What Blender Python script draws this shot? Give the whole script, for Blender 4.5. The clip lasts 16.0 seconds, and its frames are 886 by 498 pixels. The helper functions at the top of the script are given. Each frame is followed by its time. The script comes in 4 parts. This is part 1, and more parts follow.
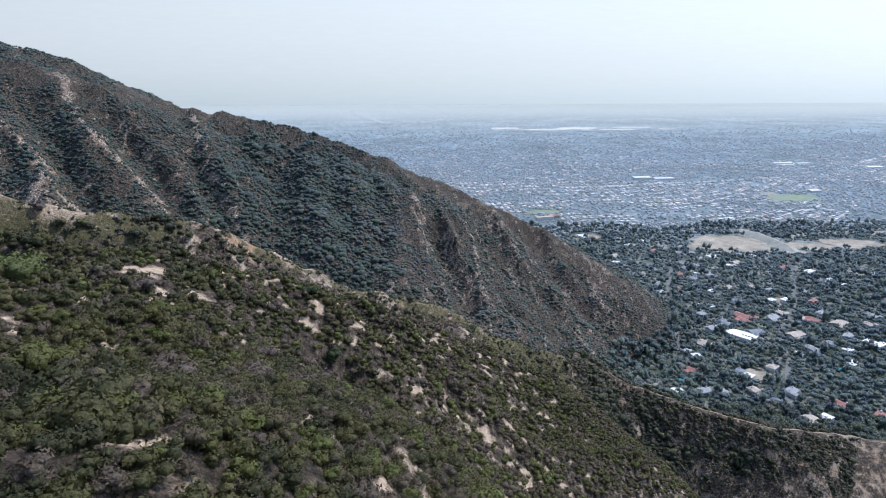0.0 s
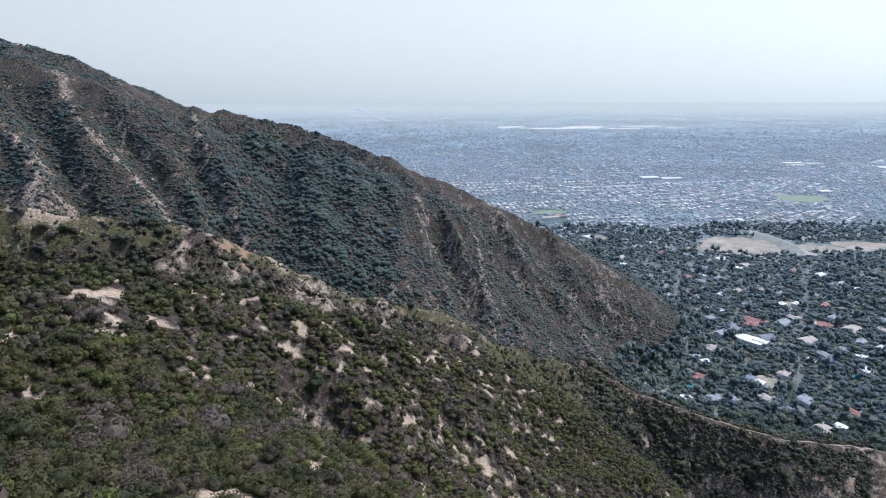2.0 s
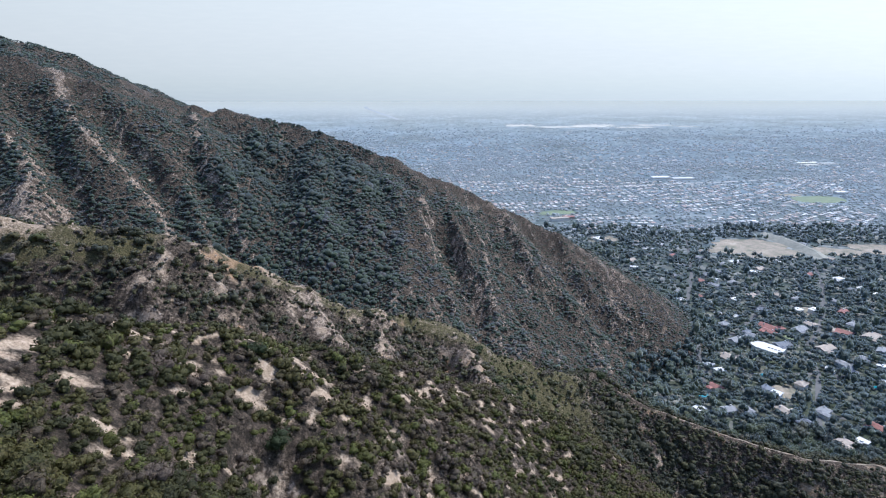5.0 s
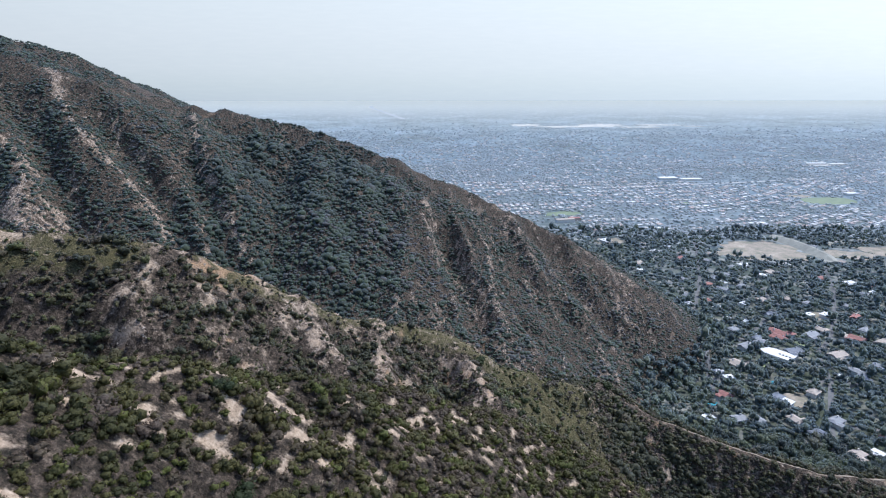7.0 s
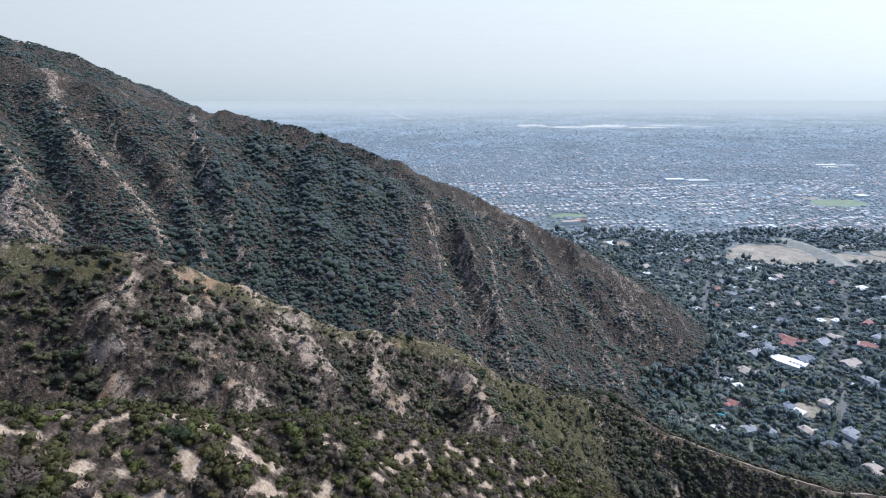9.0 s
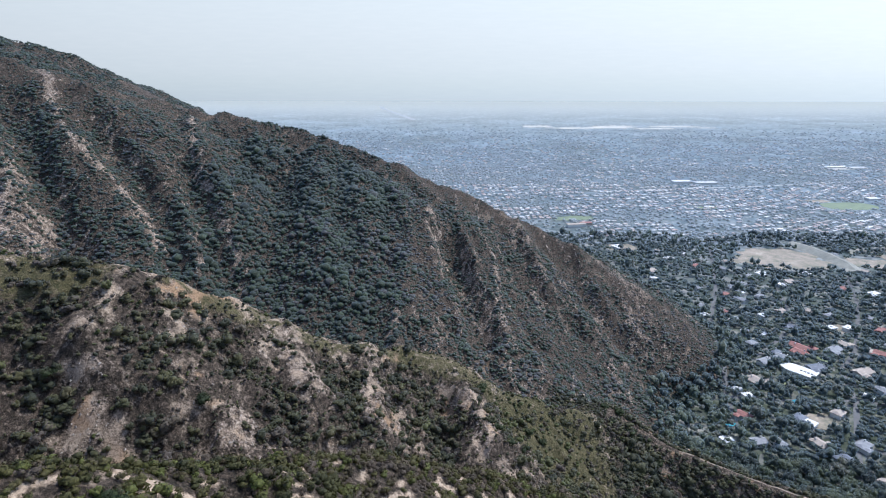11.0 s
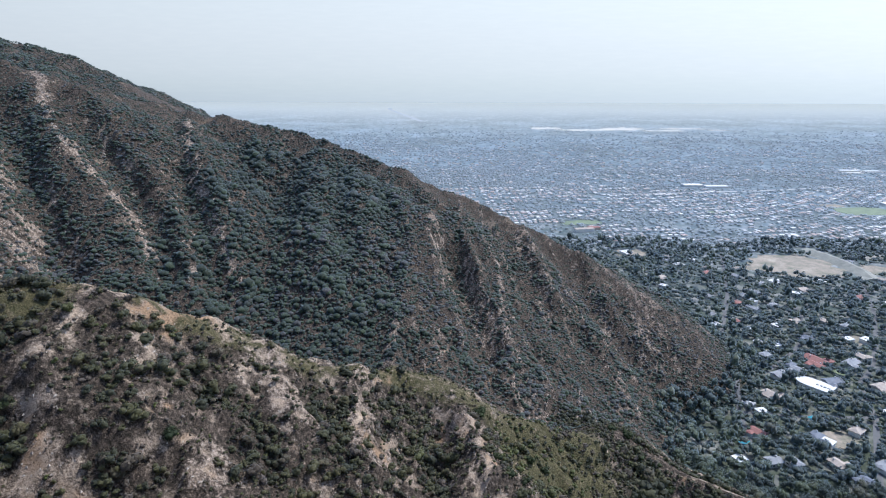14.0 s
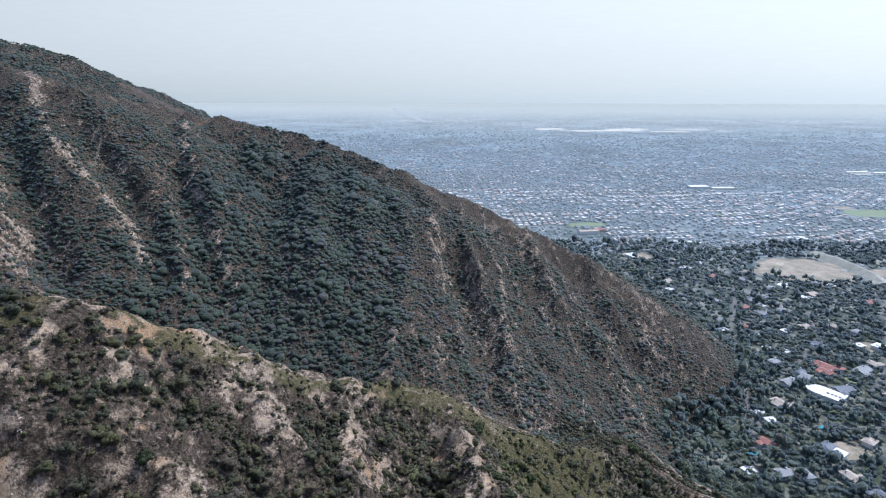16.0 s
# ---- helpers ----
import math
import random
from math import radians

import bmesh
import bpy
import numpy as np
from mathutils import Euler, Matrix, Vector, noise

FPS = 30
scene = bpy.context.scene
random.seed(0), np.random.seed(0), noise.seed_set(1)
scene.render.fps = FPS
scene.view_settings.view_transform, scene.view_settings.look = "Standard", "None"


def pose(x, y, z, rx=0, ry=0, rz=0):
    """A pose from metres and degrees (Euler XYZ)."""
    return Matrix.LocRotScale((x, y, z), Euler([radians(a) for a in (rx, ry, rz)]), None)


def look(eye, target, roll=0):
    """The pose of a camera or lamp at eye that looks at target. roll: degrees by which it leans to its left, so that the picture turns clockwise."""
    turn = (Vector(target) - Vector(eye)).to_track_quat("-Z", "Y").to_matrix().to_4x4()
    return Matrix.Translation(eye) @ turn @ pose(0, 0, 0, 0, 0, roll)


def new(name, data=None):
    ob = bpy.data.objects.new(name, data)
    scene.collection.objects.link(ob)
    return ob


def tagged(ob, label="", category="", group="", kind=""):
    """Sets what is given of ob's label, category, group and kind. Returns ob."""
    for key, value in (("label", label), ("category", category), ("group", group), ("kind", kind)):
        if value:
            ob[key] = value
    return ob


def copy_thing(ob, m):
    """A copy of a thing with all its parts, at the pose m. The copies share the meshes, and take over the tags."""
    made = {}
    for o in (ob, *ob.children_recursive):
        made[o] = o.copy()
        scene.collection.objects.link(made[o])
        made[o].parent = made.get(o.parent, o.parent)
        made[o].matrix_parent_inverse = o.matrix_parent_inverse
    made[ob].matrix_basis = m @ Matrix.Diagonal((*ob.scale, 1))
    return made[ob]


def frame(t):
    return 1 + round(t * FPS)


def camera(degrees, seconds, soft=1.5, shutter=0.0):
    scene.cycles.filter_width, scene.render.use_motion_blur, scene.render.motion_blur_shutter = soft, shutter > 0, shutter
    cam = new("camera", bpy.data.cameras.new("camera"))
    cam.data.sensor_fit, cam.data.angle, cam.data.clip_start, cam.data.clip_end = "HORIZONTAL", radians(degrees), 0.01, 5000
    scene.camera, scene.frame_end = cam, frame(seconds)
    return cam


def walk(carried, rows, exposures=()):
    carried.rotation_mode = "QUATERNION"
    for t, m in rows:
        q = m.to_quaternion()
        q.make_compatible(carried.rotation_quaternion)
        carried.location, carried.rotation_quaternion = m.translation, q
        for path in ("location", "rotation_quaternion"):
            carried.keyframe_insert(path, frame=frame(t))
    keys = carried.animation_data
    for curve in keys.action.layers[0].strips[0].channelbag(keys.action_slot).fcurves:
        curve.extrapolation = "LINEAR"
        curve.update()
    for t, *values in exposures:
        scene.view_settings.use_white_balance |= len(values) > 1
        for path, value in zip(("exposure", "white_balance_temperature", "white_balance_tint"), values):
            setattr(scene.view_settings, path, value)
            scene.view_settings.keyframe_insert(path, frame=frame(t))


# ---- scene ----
PATH = [  # seconds, x, y, z, tilt, lean, heading
    (0.0, -8.08, -38.97, 229.12, 73.59, 0.13, -2.29),
    (1.0, -7.04, -34.02, 229.16, 73.52, 0.06, -1.98),
    (2.0, -6.05, -29.11, 229.19, 73.44, 0.02, -1.68),
    (3.0, -5.08, -24.25, 229.22, 73.37, 0.01, -1.39),
    (4.0, -4.12, -19.40, 229.29, 73.31, 0.00, -1.11),
    (5.0, -3.14, -14.56, 229.39, 73.25, 0.00, -0.83),
    (6.0, -2.13, -9.71, 229.55, 73.21, 0.01, -0.56),
    (7.0, -1.08, -4.86, 229.75, 73.19, 0.01, -0.28),
    (8.0, 0.00, 0.00, 230.00, 73.18, -0.00, -0.00),
    (9.0, 1.13, 4.88, 230.29, 73.18, -0.01, 0.28),
    (10.0, 2.29, 9.76, 230.60, 73.19, -0.03, 0.56),
    (11.0, 3.49, 14.66, 230.91, 73.22, -0.05, 0.84),
    (12.0, 4.71, 19.56, 231.20, 73.25, -0.08, 1.12),
    (13.0, 5.94, 24.45, 231.43, 73.29, -0.10, 1.39),
    (14.0, 7.16, 29.32, 231.58, 73.33, -0.11, 1.65),
    (15.0, 8.35, 34.17, 231.60, 73.36, -0.11, 1.89),
    (16.0, 9.49, 38.96, 231.44, 73.38, -0.09, 2.12),
]
cam = camera(73.76, 16.0, soft=1.15)
walk(cam, [(t, pose(x, y, z, rx, ry, rz)) for t, x, y, z, rx, ry, rz in PATH], exposures=[(0.0, 0.55, 5820, 10), (16.0, 0.55, 5820, 10)])

# ---- light ----
SUN_HEIGHT, SUN_BEARING = 55.0, 55.0  # degrees above the horizon, degrees clockwise from +y
world = bpy.data.worlds.new("world")
scene.world = world
world.use_nodes = True
wn = world.node_tree.nodes
sky = wn.new("ShaderNodeTexSky")
sky.sky_type, sky.sun_disc = "NISHITA", False
sky.sun_elevation, sky.sun_rotation = radians(SUN_HEIGHT), radians(SUN_BEARING)
sky.air_density, sky.dust_density, sky.ozone_density = 1.0, 2.0, 2.5
wn["Background"].inputs["Strength"].default_value = 0.15
world.node_tree.links.new(sky.outputs[0], wn["Background"].inputs["Color"])

sun = new("sun", bpy.data.lights.new("sun", "SUN"))
sun.data.energy, sun.data.angle, sun.data.color = 2.5, radians(0.6), (1.0, 0.95, 0.87)
b_, h_ = radians(SUN_BEARING), radians(SUN_HEIGHT)
sun.matrix_world = look((0, 0, 0), (-math.sin(b_) * math.cos(h_), -math.cos(b_) * math.cos(h_), -math.sin(h_)))

# ---- noise for arrays ----
def hashed(i, j, seed):
    n = (i.astype(np.int64) * 374761393 + j.astype(np.int64) * 668265263 + seed * 974634777) & 0xFFFFFFFF
    n = ((n ^ (n >> 13)) * 1274126177) & 0xFFFFFFFF
    return ((n ^ (n >> 16)) & 0xFFFF) / 65535.0


def vnoise(x, y, seed=0):
    i, j = np.floor(x), np.floor(y)
    u, v = x - i, y - j
    u, v = u * u * (3 - 2 * u), v * v * (3 - 2 * v)
    a, b = hashed(i, j, seed), hashed(i + 1, j, seed)
    c, d = hashed(i, j + 1, seed), hashed(i + 1, j + 1, seed)
    return (a * (1 - u) + b * u) * (1 - v) + (c * (1 - u) + d * u) * v


def fbm(x, y, seed=0, octaves=4):
    out, amp, tot = 0, 1.0, 0
    for k in range(octaves):
        out, tot = out + amp * vnoise(x * 2 ** k + 13.7 * k, y * 2 ** k - 7.1 * k, seed + k), tot + amp
        amp *= 0.5
    return out / tot


def smooth(a, b, x):
    t = np.clip((x - a) / (b - a), 0, 1)
    return t * t * (3 - 2 * t)


# ---- the lie of the land: crests (x, y, z), fall to the left and to the right of the way ----
FAR_CREST = [(-620, 380, 330), (-400, 430, 262), (-310, 436, 241), (-259, 443, 225), (-222, 500, 204), (-168, 515, 194), (-108, 524, 177),
             (-40, 500, 155), (8, 508, 132), (58, 508, 109), (107, 500, 90), (143, 480, 67), (165, 466, 36), (186, 453, 8)]
FAR_RIBS = [
    [(-400, 430, 262), (-290, 370, 203), (-254, 356, 182), (-225, 290, 138)],
    [(-280, 440, 222), (-242, 390, 194), (-188, 372, 146), (-170, 352, 112)],
    [(-200, 480, 196), (-168, 415, 170), (-150, 395, 143), (-133, 374, 112), (-122, 345, 90)],
    [(-108, 515, 175), (-92, 425, 145), (-80, 396, 133), (-60, 366, 108), (-50, 335, 84)],
    [(-75, 480, 160), (-56, 405, 132), (-47, 350, 101)],
    [(-50, 490, 153), (-25, 411, 126), (-27, 345, 100), (-32, 290, 72)],
    [(-20, 450, 133), (-4, 368, 98), (3, 338, 76)],
    [(8, 500, 130), (18, 420, 104), (37, 380, 77), (48, 340, 42)],
    [(58, 500, 107), (76, 432, 80), (84, 385, 44), (88, 360, 20)],
    [(107, 498, 88), (128, 440, 52), (138, 400, 10)],
]
SPUR_CREST = [(-260, 120, 232), (-150, 146, 196), (-121, 155, 187), (-105, 163, 183), (-90, 170, 177), (-81, 176, 172), (-72, 181, 167), (-64, 185, 161),
              (-56, 190, 154.5), (-46, 194, 147), (-37, 199, 141), (-27, 209, 135.5), (-17, 219, 130), (-5, 222, 125), (4, 222, 119.5), (17, 222, 112),
              (50, 238, 94), (77, 257, 80), (92, 275, 66)]
SPUR_RIBS = [
    [(-90, 168, 176), (-87, 151, 171), (-84, 140, 160), (-78, 126, 140)],
    [(-81, 174, 171), (-76, 164, 163.5), (-67, 157, 156.5), (-57, 151, 147.5), (-45, 142, 127)],
    [(-52, 191, 152), (-40, 173, 143), (-31, 168, 133), (-20, 156, 114)],
    [(-27, 207, 135), (-22, 176, 130.5), (-13, 174, 122), (-2, 162, 108)],
    [(5, 220, 119), (15, 187, 118.5), (25, 165, 104)],
]
TRAIL_CREST = [(77, 257, 80), (100, 251, 68), (120, 247, 61), (150, 238, 54), (176, 228, 50), (235, 243, 33), (310, 250, 12)]
NEAR_CREST = [(-75, -120, 262), (-60, -60, 240), (-54, 0, 215), (-50, 28, 207.5), (-47, 48, 203), (-36, 61, 196.5), (-25, 73, 187), (-14, 92, 173),
              (-4, 104, 163.5), (10, 114, 154), (26, 122, 142), (42, 136, 120), (56, 152, 85)]
NEAR_SIDE = [(-60, -60, 240), (-24, -15, 213), (-18, 4, 203.5), (-9, 40, 177), (8, 66, 152), (28, 84, 140), (45, 95, 132), (60, 104, 108)]
NEAR_BACK = [(-260, 20, 262), (-140, 40, 224), (-76, 52, 205), (-50, 52, 201)]
RIDGES = [(FAR_CREST, .62, .72), *((rib, .6 if k in (3, 4) else .9, .62 if k in (3, 4, 5) else .95) for k, rib in enumerate(FAR_RIBS)), (SPUR_CREST, .75, 1.0), *((rib, 1.1, 1.1) for rib in SPUR_RIBS),
          (TRAIL_CREST, .7, .98), (NEAR_CREST, .98, .42, .011), (NEAR_SIDE, .25, 1.0, .007), (NEAR_BACK, .95, .5, .01),
          ([(-700, 560, 350), (-424, 600, 263), (-380, 640, 246), (-351, 720, 213), (-290, 820, 160), (-200, 920, 80), (-140, 980, 0)], .6, .6),
          ([(-1700, 2500, 112), (-1050, 2250, 92), (-850, 2200, 76), (-700, 2170, 20)], .3, .3)]
FAR_GULLIES = [[(-292, 415), (-258, 375), (-226, 345), (-205, 325)], [(-256, 430), (-212, 396), (-180, 372), (-160, 344)], [(-176, 420), (-150, 374), (-132, 348)], [(0, 430), (14, 385), (24, 350)]]
GULLY = [(-22, 44), (-17, 39), (-10, 30)]


def ridge(x, y, crest, left, right, bend=0.0):
    out = np.full_like(x, -1e3)
    for a, b in zip(crest, crest[1:]):
        dx, dy = b[0] - a[0], b[1] - a[1]
        t = np.clip(((x - a[0]) * dx + (y - a[1]) * dy) / (dx * dx + dy * dy), 0, 1)
        d = np.hypot(x - a[0] - t * dx, y - a[1] - t * dy)
        turn = (dx * (y - a[1]) - dy * (x - a[0])) / (math.hypot(dx, dy) * (d + 1.0))
        side = right + (left - right) * smooth(-1, 1, turn)
        out = np.maximum(out, a[2] + t * (b[2] - a[2]) - side * (np.sqrt(d * d + 9) - 3) - bend * d * d)
    return out


def away(x, y, line):
    """Distance from the points (x, y) to a line of points."""
    out = np.full_like(x, 1e6)
    for a, b in zip(line, line[1:]):
        dx, dy = b[0] - a[0], b[1] - a[1]
        t = np.clip(((x - a[0]) * dx + (y - a[1]) * dy) / (dx * dx + dy * dy), 0, 1)
        out = np.minimum(out, np.hypot(x - a[0] - t * dx, y - a[1] - t * dy))
    return out


def height(x, y):
    """The ground's height; the plain lies at 0."""
    x, y = np.asarray(x, float), np.asarray(y, float)
    hs = np.stack([ridge(x, y, *r) for r in RIDGES] + [np.zeros_like(x)])
    m = hs.max(0)
    z = m + 3.0 * np.log(np.exp((hs - m) / 3.0).sum(0)) - 1.2
    hill = smooth(3, 30, z)
    far = smooth(230, 330, y) * (.15 + .85 * smooth(4, 55, away(x, y, FAR_CREST)))
    mid = smooth(110, 140, y - .35 * x) * (1 - smooth(250, 290, y))
    near = 1 - smooth(100, 135, y - .35 * x)
    hill = hill * (.25 + .75 * smooth(1, 16, away(x, y, TRAIL_CREST)))
    calm = .35 + .65 * smooth(2, 12, away(x, y, SPUR_CREST))
    z = z + hill * mid * calm * ((1 - 2 * np.abs(fbm(x / 12, y / 17, 51, 2) - .5)) * 6.0 - 4.4 + (fbm(x / 4.5, y / 4.5, 55, 2) - .5) * 3.4)
    # runnels worn down the far slopes
    z = z - hill * far * (.3 + .7 * smooth(-50, 10, x)) * (np.abs(fbm(x / 15 + y / 60, y / 75, 57, 3) - .5) * 15 - 2.5)
    z = z - 11 * hill * far * smooth(17, 1, np.min([away(x + 8 * (fbm(x / 20, y / 20, 58, 2) - .5), y, g) for g in FAR_GULLIES], axis=0))
    rough = (1 - .55 * near) * (1 - .5 * mid * (1 - calm))
    z = z + hill * rough * ((fbm(x / 50, y / 50, 5) - .5) * (9 + 4 * far) + (fbm(x / 13, y / 13, 9, 3) - .5) * 5 - np.abs(fbm(x / 22, y / 30, 3, 3) - .5) * 8 + 1.2
                            + (fbm(x / 3.1, y / 3.1, 21, 2) - .5) * 1.3)
    z = z - 6.5 * near * smooth(6.5, .5, away(x, y, GULLY))
    return np.maximum(z, 0.0) * smooth(0, 4, z)


def sandy(x, y):
    """Where the near brow is sandiest."""
    return smooth(14, 4, away(x, y, [(-46, 36), (-42, 48), (-30, 57), (-20, 67), (-8, 82), (5, 95), (22, 108)]))


def patches(x, y):
    """Open sandy patches between the bushes of the near slope, drawn out downhill."""
    u, v = .8 * x - .6 * y, .6 * x + .8 * y
    f = .75 * fbm(u / 2.0, v / 1.25, 31, 2) + .25 * fbm(x / .8, y / .8, 32, 2)
    return smooth(.66, .71, f + np.maximum(.10 * sandy(x, y), .07 * smooth(-23, -14, x) * smooth(82, 68, y)))


def leafy(x, y):
    """The dense dark brush at the head of the spur and in its hollows."""
    gullies = [[(-99, 166), (-100, 140), (-92, 112)], [(-82, 166), (-76, 152), (-68, 138)], [(-66, 182), (-58, 170), (-46, 159), (-34, 146)],
               [(-40, 192), (-30, 184), (-26, 166), (-16, 152)], [(-12, 214), (-4, 190), (6, 168)]]
    d = np.min([away(x, y, g) - w for g, w in zip(gullies, (5, 1, 1, 1, 0))], axis=0)
    return np.clip(smooth(6, 1, d + 5 * (fbm(x / 6, y / 6, 44, 2) - .5)) + smooth(-94, -101, x) * smooth(3, 9, away(x, y, SPUR_CREST)), 0, 1)


def covers(x, y):
    """Shares of bare soil, rock, dry grass and hillside at the points (x, y)."""
    z = height(x, y)
    e = 2.0
    steep = np.hypot(height(x + e, y) - z, height(x, y + e) - z) / e
    hill = smooth(2, 10, z)
    near = smooth(140, 110, y - 0.35 * x) * smooth(120, 100, x)
    mid = (1 - near) * smooth(305, 285, y)
    far = smooth(285, 305, y)
    n = fbm(x / 7, y / 7, 31, 3)
    fine = fbm(x / 2.4, y / 2.4, 37, 2)
    big = fbm(x / 32, y / 32, 41, 3)
    both = .5 * n + .5 * fine
    lush = leafy(x, y)
    rib = np.min([away(x + 6 * (n - .5), y + 4 * (fine - .5), r) for r in SPUR_RIBS], axis=0)
    bare = near * patches(x, y)
    bare = bare + mid * (1 - .9 * lush) * (.7 * smooth(.53, .68, .3 * n + .7 * fine + .25 * (big - .5) + .13 * smooth(-45, -75, x)) + .15 * smooth(4.5, 1.5, rib) * smooth(.48, .62, fine))
    ribs = np.min([away(x + 7 * (n - .5), y, FAR_RIBS[k]) for k in (0, 1, 2, 5)], axis=0)
    bare = bare + .4 * far * smooth(.60, .68, both + .25 * (big - .5) + .08 * smooth(7, 2, ribs) + .03 * smooth(-30, 0, x))
    rock = near * .7 * smooth(5.5, 2, away(x, y, GULLY)) + near * .5 * smooth(.8, 1.15, steep) * smooth(.48, .58, both) * smooth(-24, -16, x)
    rock = rock + mid * (1 - .8 * lush) * (.20 + .6 * smooth(.75, 1.15, steep) * smooth(.50, .60, both) + .75 * smooth(6.5, 2, rib) * smooth(.46, .58, both))
    rock = rock + far * (smooth(5.5, 1.2, ribs) * smooth(.38, .52, both) * (.85 * smooth(-110, -140, x) + .7 * smooth(360, 335, y) * smooth(-5, -25, x)) + .7 * smooth(1.0, 1.5, steep) * smooth(.52, .6, fine)
                         + .7 * smooth(-190, -225, x) * smooth(352, 315, y) * smooth(.42, .56, both))
    worn = np.abs(fbm(x / 15 + y / 60, y / 75, 57, 3) - .5)
    rock = rock + .55 * far * smooth(.08, .02, worn) * smooth(-35, 5, x) * smooth(.36, .52, fine)
    green = smooth(40, 14, np.hypot(x - 46, (y - 222) * .8))
    rock, bare = rock * (1 - .85 * green), bare * (1 - .85 * green)
    crest = away(x, y, SPUR_CREST)
    grass = mid * (smooth(9, 3, crest) * smooth(.38, .5, big) + smooth(-84, -95, x) * smooth(16, 9, crest)) + green
    return np.clip(np.stack([bare * hill, rock * hill, np.clip(grass, 0, 1) * hill, hill], -1), 0, 1)

# ---- materials ----
def node_material(name):
    m = bpy.data.materials.new(name)
    m.use_nodes = True
    nt = m.node_tree
    return m, nt, nt.nodes["Principled BSDF"], nt.nodes["Material Output"]


def link(nt, a, b):
    nt.links.new(a, b)


def noise_node(nt, scale, detail=4.0, rough=0.6):
    g = nt.nodes.new("ShaderNodeNewGeometry")
    n = nt.nodes.new("ShaderNodeTexNoise")
    n.inputs["Scale"].default_value, n.inputs["Detail"].default_value, n.inputs["Roughness"].default_value = scale, detail, rough
    link(nt, g.outputs["Position"], n.inputs["Vector"])
    return n.outputs["Fac"]


def ramp(nt, fac, stops):
    r = nt.nodes.new("ShaderNodeValToRGB")
    el = r.color_ramp.elements
    while len(el) < len(stops):
        el.new(0.5)
    for e, (p, c) in zip(el, stops):
        e.position, e.color = p, (*c, 1)
    link(nt, fac, r.inputs["Fac"])
    return r.outputs["Color"]


def mix(nt, fac, a, b, mode="MIX"):
    n = nt.nodes.new("ShaderNodeMix")
    n.data_type, n.blend_type = "RGBA", mode
    for idx, v in ((0, fac), (6, a), (7, b)):
        if isinstance(v, (int, float)):
            n.inputs[idx].default_value = v
        elif isinstance(v, tuple):
            n.inputs[idx].default_value = (*v, 1)
        else:
            link(nt, v, n.inputs[idx])
    return n.outputs[2]


def math_node(nt, op, a, b=0.0):
    n = nt.nodes.new("ShaderNodeMath")
    n.operation = op
    for i, v in enumerate((a, b)):
        if isinstance(v, (int, float)):
            n.inputs[i].default_value = v
        else:
            link(nt, v, n.inputs[i])
    return n.outputs[0]


def bump(nt, fac, bsdf, strength, distance):
    b = nt.nodes.new("ShaderNodeBump")
    b.inputs["Strength"].default_value, b.inputs["Distance"].default_value = strength, distance
    link(nt, fac, b.inputs["Height"])
    link(nt, b.outputs["Normal"], bsdf.inputs["Normal"])


def attribute(nt, name):
    a = nt.nodes.new("ShaderNodeAttribute")
    a.attribute_name = name
    return a


def haze_sheen(bsdf, weight, rough=0.6, tint=(0.62, 0.81, 1.0)):
    """Tinted sheen on leaves, roofs and ground at low angles, imitating distance haze."""
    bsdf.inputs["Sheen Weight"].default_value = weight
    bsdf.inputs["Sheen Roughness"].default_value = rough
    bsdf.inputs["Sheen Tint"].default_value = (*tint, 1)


def plain_material(name, colour, rough=0.8, var=0.25, scale=0.8, metal=0.0, sheen=0.0, relief=0.0):
    m, nt, b, _ = node_material(name)
    f = noise_node(nt, scale)
    g = noise_node(nt, scale * 9)
    lo, hi = tuple(c * (1 - var) for c in colour), tuple(min(1, c * (1 + var)) for c in colour)
    c = mix(nt, 0.35, ramp(nt, f, [(0.3, lo), (0.7, hi)]), ramp(nt, g, [(0.3, lo), (0.7, hi)]))
    link(nt, c, b.inputs["Base Color"])
    b.inputs["Roughness"].default_value, b.inputs["Metallic"].default_value = rough, metal
    if sheen:
        haze_sheen(b, sheen)
    if relief:
        bump(nt, g, b, 0.6, relief)
    return m


